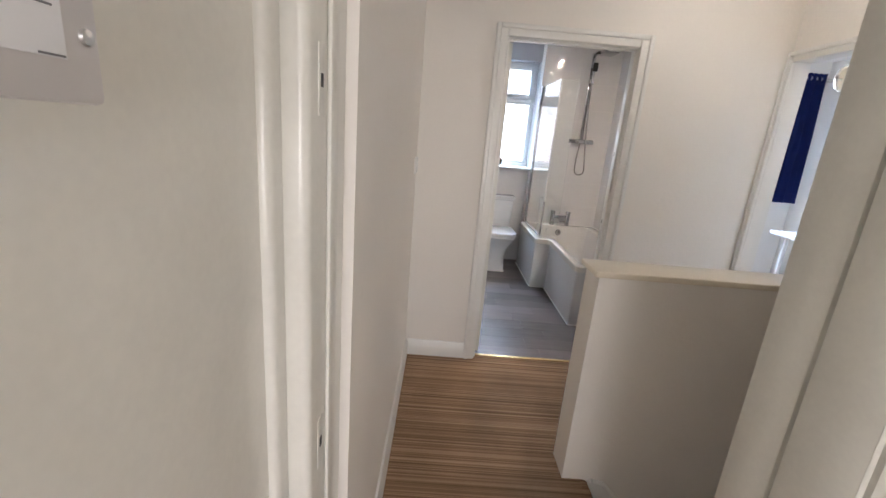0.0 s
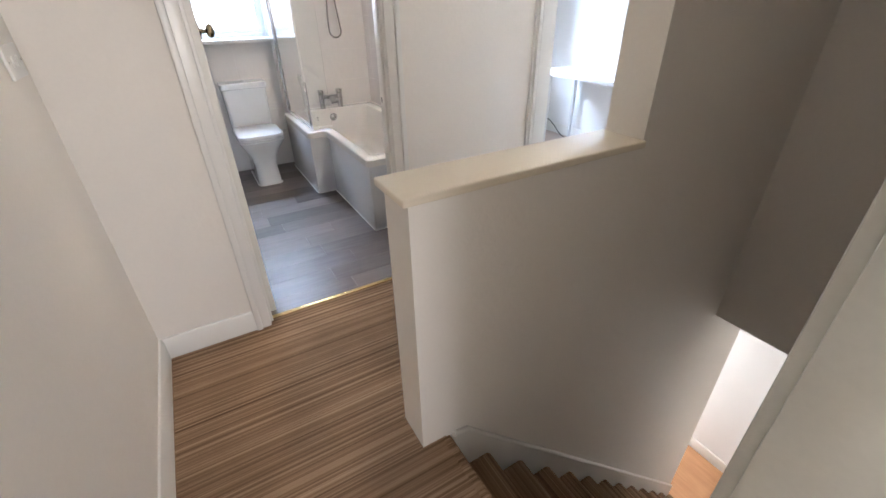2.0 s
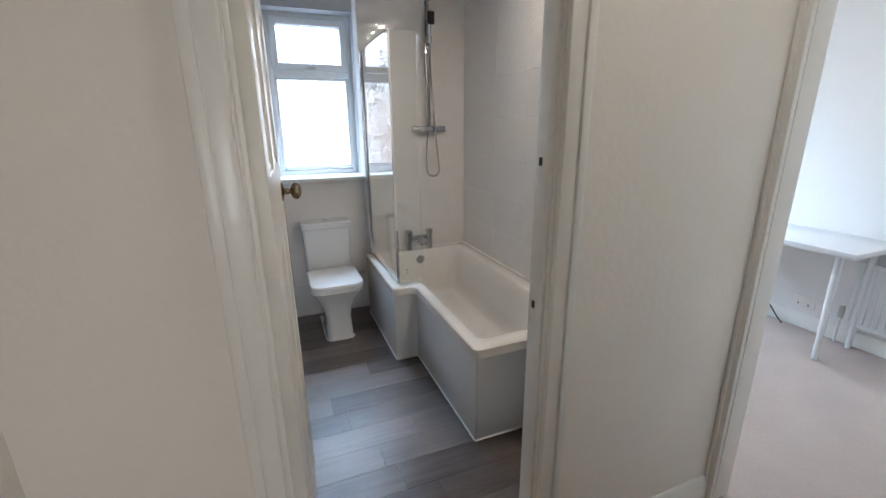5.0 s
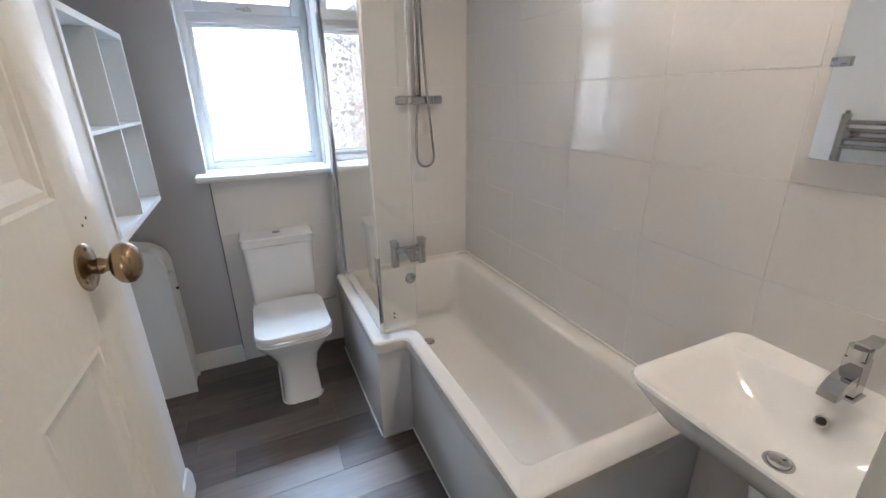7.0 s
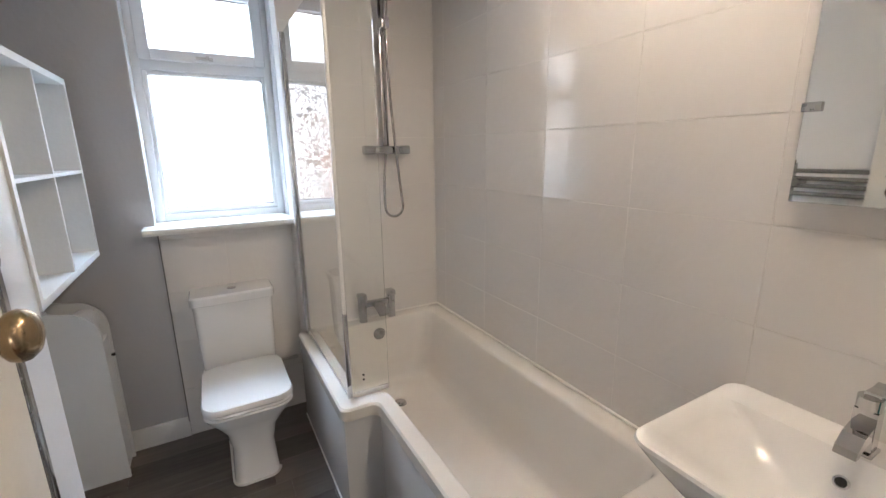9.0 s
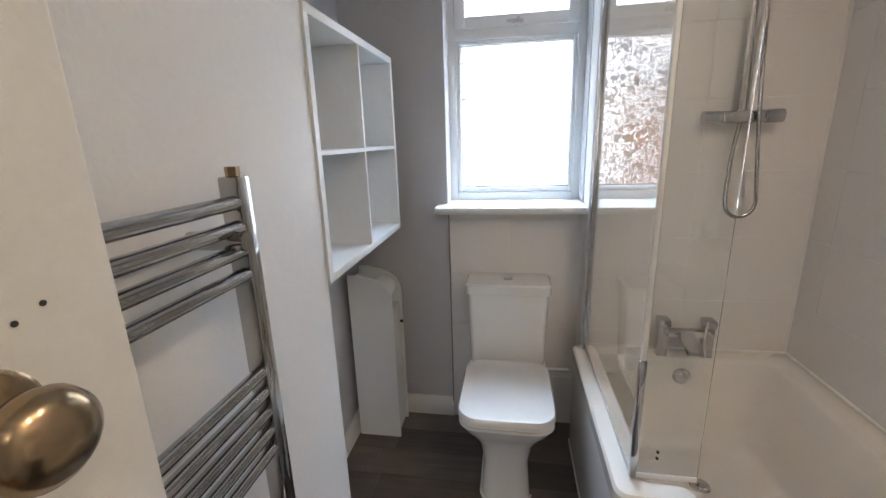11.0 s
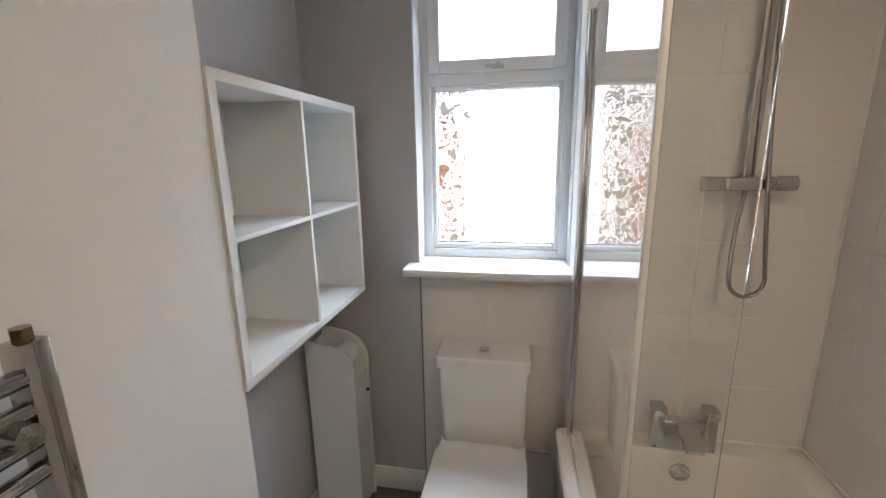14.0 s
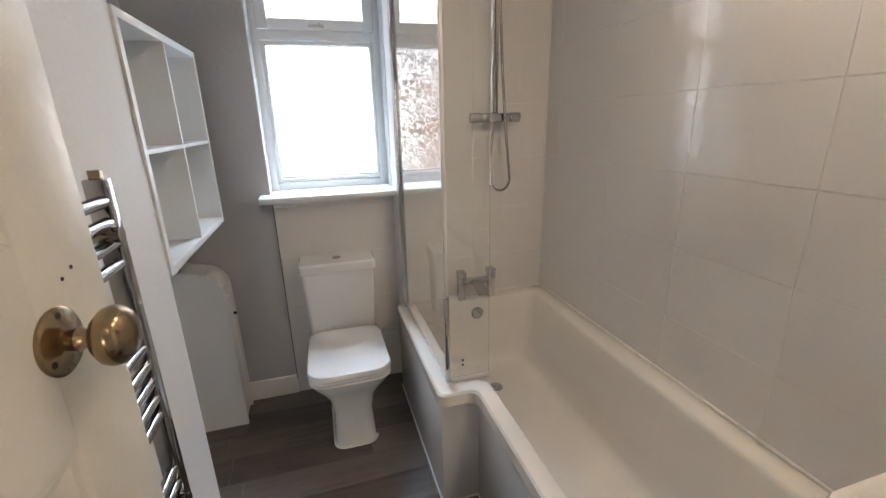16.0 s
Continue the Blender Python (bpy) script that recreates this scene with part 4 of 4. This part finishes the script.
part("bottle", lathe(bm_new(), [(0, 0.06), (0.031, 0.06), (0.030, 0.12), (0.022, 0.135), (0.012, 0.142), (0.012, 0.16), (0, 0.16)], pose(2.33, 4.435, 0.748)), PLASTIC, sb)

bt.location += BASIN_AT
sb.location += BASIN_AT

# wall mirror
mi = holder("wall_mirror", "frameless rectangular mirror fixed with chrome clips on the tiled wall", "mirror", (2.42, 4.6, 1.33))
part("backing", one(2.413, 4.402, 1.331, 2.4253, 4.832, 1.948, bevel=0.002), PLASTIC, mi)
md = part("glass", one(2.406, 4.398, 1.327, 2.412, 4.836, 1.952, bevel=0.0015, seg=1), MIRROR, mi, "clear mirror glass", smooth=False)
part("clip", one(2.398, 4.802, 1.525, 2.412, 4.838, 1.545, bevel=0.002), CHROME, md, "small chrome mirror clip")

# ---- landing things ----
sw = holder("light_switch", "white plastic double switch plate on the landing wall", "light switch", (0.45, 4.19, 1.23))
plate = part("plate", one(0.45, 4.088, 1.190, 0.460, 4.234, 1.278, bevel=0.004), PLASTIC, sw)
for y in (4.098, 4.224):
    part("screw", lathe(bm_new(), [(0, 0), (0.004, 0), (0.003, 0.001), (0, 0.001)], pose(0.460, y, 1.234, 0, 90, 0), 12), STEEL, plate)
for y in (4.135, 4.187):
    part("rocker", one(0.459, y - 0.008, 1.219, 0.464, y + 0.008, 1.247, bevel=0.002), PLASTIC, plate)
fb = holder("meter_box", "grey white painted metal box with printed label beside the doorway", "electrical box", (0.40, 1.8, 1.5))
part("cover", one(0.384, 1.66, 1.409, 0.453, 1.980, 1.75, bevel=0.003), METAL_BOX, fb)
lb = part("label", one(0.4532, 1.935, 1.425, 0.4540, 1.961, 1.50), LABEL_PAPER, fb, "pale printed paper label")
part("screw", lathe(bm_new(), [(0, 0), (0.0035, 0), (0.003, 0.0015), (0, 0.002)], pose(0.453, 1.972, 1.435, 0, 90, 0), 18), STEEL, fb)
for z, y1 in ((1.4255, 1.960), (1.4425, 1.957)):
    part("print_line", one(0.4541, 1.949, z, 0.4545, y1, z + 0.0008), PRINT, lb)

# ---- bedroom things ----
dk = holder("desk", "white laminate desk with slim white legs against the wall", "desk", (4.25, 5.3, 0))
part("desk_top", one(3.975, 4.63, 0.716, 4.512, 5.95, 0.750, bevel=0.003), UPVC, dk)
for x in (4.075, 4.45):
    for y in (4.745, 5.84):
        part("leg", cyl(bm_new(), (x, y, 0.0), (x, y, 0.716), 0.016, 0.022, seg=18), UPVC, dk)
part("cable_hole", lathe(bm_new(), [(0, 0), (0.02, 0), (0.018, 0.004), (0, 0.004)], pose(4.33, 5.45, 0.750)), PLASTIC, dk)
rad = holder("radiator", "white ribbed panel radiator on the bedroom wall", "radiator", (4.46, 4.3, 0.2))
part("panel", one(4.442, 3.60, 0.16, 4.472, 4.80, 0.60, bevel=0.006), UPVC, rad)
for i in range(34):
    y = 3.63 + 0.0345 * i
    part("rib", one(4.434, y, 0.19, 4.442, y + 0.018, 0.57, bevel=0.003, seg=1), UPVC, rad)
part("pipe", cyl(bm_new(), (4.46, 4.83, 0.0), (4.46, 4.83, 0.20), 0.008), PLASTIC, rad)
vl = part("valve", cyl(bm_new(), (4.46, 4.83, 0.19), (4.46, 4.83, 0.27), 0.016), STEEL, rad, "metal radiator valve")
part("wall_bracket", one(4.472, 4.0, 0.2, 4.520, 4.05, 0.5), PLASTIC, rad)
so = holder("power_socket", "white double power socket low on the bedroom wall", "socket", (4.52, 5.08, 0.19))
pl = part("plate", one(4.510, 5.005, 0.145, 4.520, 5.150, 0.232, bevel=0.003), PLASTIC, so)
for y in (5.045, 5.11):
    part("switch", one(4.507, y - 0.006, 0.20, 4.511, y + 0.006, 0.218, bevel=0.001), PLASTIC, pl)
    part("pin_hole", one(4.5085, y - 0.004, 0.172, 4.5105, y + 0.004, 0.186), DARK, pl)
thing("cable", tube(bm_new(), [(4.44 + 0.03 * math.sin(i * 0.9), 5.15 + 0.055 * i, 0.006 + 0.16 * max(0, math.sin(i * 0.42)) ** 2) for i in range(20)], 0.005, 8), DARK, "black cable trailing under the desk", "cable")
cu = bm_new()
rows = []
for z, k in ((1.00, 1.0), (1.3, 0.97), (1.7, 0.93), (2.1, 0.86), (2.30, 0.84)):
    front = [(4.06 + (0.37 * k) * i / 40, 6.30 + 0.032 * math.sin(i * 0.95 + 0.2 * z), z) for i in range(41)]
    back = [(x, y + 0.004, zz) for x, y, zz in reversed(front)]
    rows.append(front + back)
loft(cu, rows)
cur = thing("curtain", cu, NAVY, "navy blue eyelet curtain drawn beside the bedroom window", "curtain")
for i in range(3):
    part("eyelet", lathe(bm_new(), [(0.016, -0.004), (0.026, -0.004), (0.026, 0.004), (0.016, 0.004)], pose(4.11 + 0.1 * i, 6.30, 2.255, 90, 0, 0), 18), STEEL, cur)
cp = thing("curtain_pole", cyl(bm_new(), (2.7, 6.305, 2.255), (4.47, 6.305, 2.255), 0.012), STEEL, "slim metal curtain pole above the bedroom window", "curtain pole")
part("finial", lathe(bm_new(), [(0, 0), (0.014, 0), (0.02, 0.01), (0.02, 0.035), (0, 0.04)], pose(4.46, 6.305, 2.255, 0, 90, 0)), STEEL, cp)
part("bracket", one(4.425, 6.30, 2.235, 4.440, 6.45, 2.25, bevel=0.002), STEEL, cp)
pd = holder("pendant_lamp", "lit pendant lamp with a clear glass globe", "lamp", (3.30, 4.82, 2.45))
part("cord", cyl(bm_new(), (3.30, 4.82, 2.10), (3.30, 4.82, 2.44), 0.003, seg=8), PLASTIC, pd)
part("ceiling_rose", lathe(bm_new(), [(0, 0), (0.04, 0), (0.03, -0.02), (0, -0.024)], pose(3.30, 4.82, 2.449)), PLASTIC, pd)
part("lamp_holder", cyl(bm_new(), (3.30, 4.82, 2.05), (3.30, 4.82, 2.11), 0.018), BRASS, pd)
shd = part("shade", lathe(bm_new(), [(0.03, 0.09), (0.07, 0.06), (0.088, 0.0), (0.075, -0.06), (0.05, -0.085), (0.048, -0.083), (0.073, -0.058), (0.085, 0.0), (0.068, 0.058), (0.03, 0.087)], pose(3.30, 4.82, 2.0)), SHADE_GLASS, pd)
shd.visible_shadow = False
part("bulb", lathe(bm_new(), [(0, -0.03), (0.02, -0.022), (0.03, 0), (0.02, 0.03), (0.013, 0.05), (0, 0.05)], pose(3.30, 4.82, 2.0)), BULB, pd, "glowing warm bulb")
bw = holder("window_2", "white plastic bedroom window", "window", kind="structure")
part("window_frame", frame_ring(bm_new(), 2.85, 1.0, 4.12, 2.2, 0.05, 6.50, 6.56), UPVC, bw)
part("mullion", one(3.46, 6.502, 1.05, 3.51, 6.558, 2.15, bevel=0.004), UPVC, bw)
part("window_sill", one(2.83, 6.40, 0.975, 4.14, 6.50, 0.999, bevel=0.004), GLOSS, bw)

# ---- tiles ----
def tile_field(parent, spots, axis, w, h, at):
    """Tiles of w by h with 3 mm joints on a wall plane."""
    meshes = {}
    for u0, u1, z0, z1 in spots:
        key = (round(u1 - u0, 3), round(z1 - z0, 3))
        if key not in meshes:
            a, b = (u1 - u0) / 2 - 0.0012, (z1 - z0) / 2 - 0.0012
            bm = one(-0.0035, -a, -b, 0.0035, a, b, bevel=0.0009, seg=1) if axis == "x" else one(-a, -0.0035, -b, a, 0.0035, b, bevel=0.0009, seg=1)
            meshes[key] = mesh_of("tile", bm, TILE)
        ob = new("tile", meshes[key])
        c = ((u0 + u1) / 2, (z0 + z1) / 2)
        ob.location = (at, c[0], c[1]) if axis == "x" else (c[0], at, c[1])
        ob.parent = parent


def spans(lo, hi, origin, step):
    out, k = [], math.floor((lo - origin) / step)
    while origin + k * step < hi - 0.004:
        a, b = max(lo, origin + k * step), min(hi, origin + (k + 1) * step)
        if b - a > 0.012:
            out.append((a, b))
        k += 1
    return out


ZS = spans(0.0, CEIL, 0.208, 0.264)
TW, TH = 0.405, 0.264
tile_field(bpy.data.objects["wall_bathroom_east"], [(*u, *z) for u in spans(4.372, 6.608, 4.866, TW) for z in ZS if z[1] > 0.3 or u[0] < 4.9], "x", TW, TH, 2.4289)
tile_field(bpy.data.objects["wall_shower"], [(*u, *z) for u in spans(1.605, 2.4255, 2.004, TW) for z in ZS if z[1] > 0.3], "y", TW, TH, 6.6095)
back_tiles = structure("wall_toilet_tiles", one(1.005, 6.7343, 0, 1.605, 6.745, 1.094), GROUT, "white tiles behind the toilet below the window", "wall tiles")
tile_field(back_tiles, [(*u, *z) for u in spans(1.008, 1.603, 0.875, TW) for z in spans(0.0, 1.09, 0.0, TH)], "y", TW, TH, 6.7365)
structure("trim_tile_edge", one(1.001, 6.731, 0, 1.006, 6.745, 1.092), TRIM_GREY, "thin grey tile edge trim beside the toilet", "tile trim")

# ---- vinyl planks ----
fl = bpy.data.objects["floor_bathroom"]
rng = random.Random(4)
plank_meshes = {}
for i, (y0, y1) in enumerate(spans(4.330, 6.745, 4.318, 0.152)):
    off = rng.uniform(0, 0.6)
    for x0, x1 in spans(0.535, 2.427, off - 1.2, 0.61):
        if y1 < 4.372 and (x1 < 0.9 or x0 > 1.63):
            continue
        if y1 < 4.372:
            x0, x1 = max(x0, 0.907), min(x1, 1.620)
        key = (round(x1 - x0, 3), round(y1 - y0, 3))
        if key not in plank_meshes:
            a, b = (x1 - x0) / 2 - 0.0004, (y1 - y0) / 2 - 0.0004
            plank_meshes[key] = mesh_of("plank", one(-a, -b, -0.002, a, b, 0.002, bevel=0.0006, seg=1), VINYL)
        ob = new("plank", plank_meshes[key])
        ob.location = ((x0 + x1) / 2, (y0 + y1) / 2, -0.002)
        ob.parent = fl
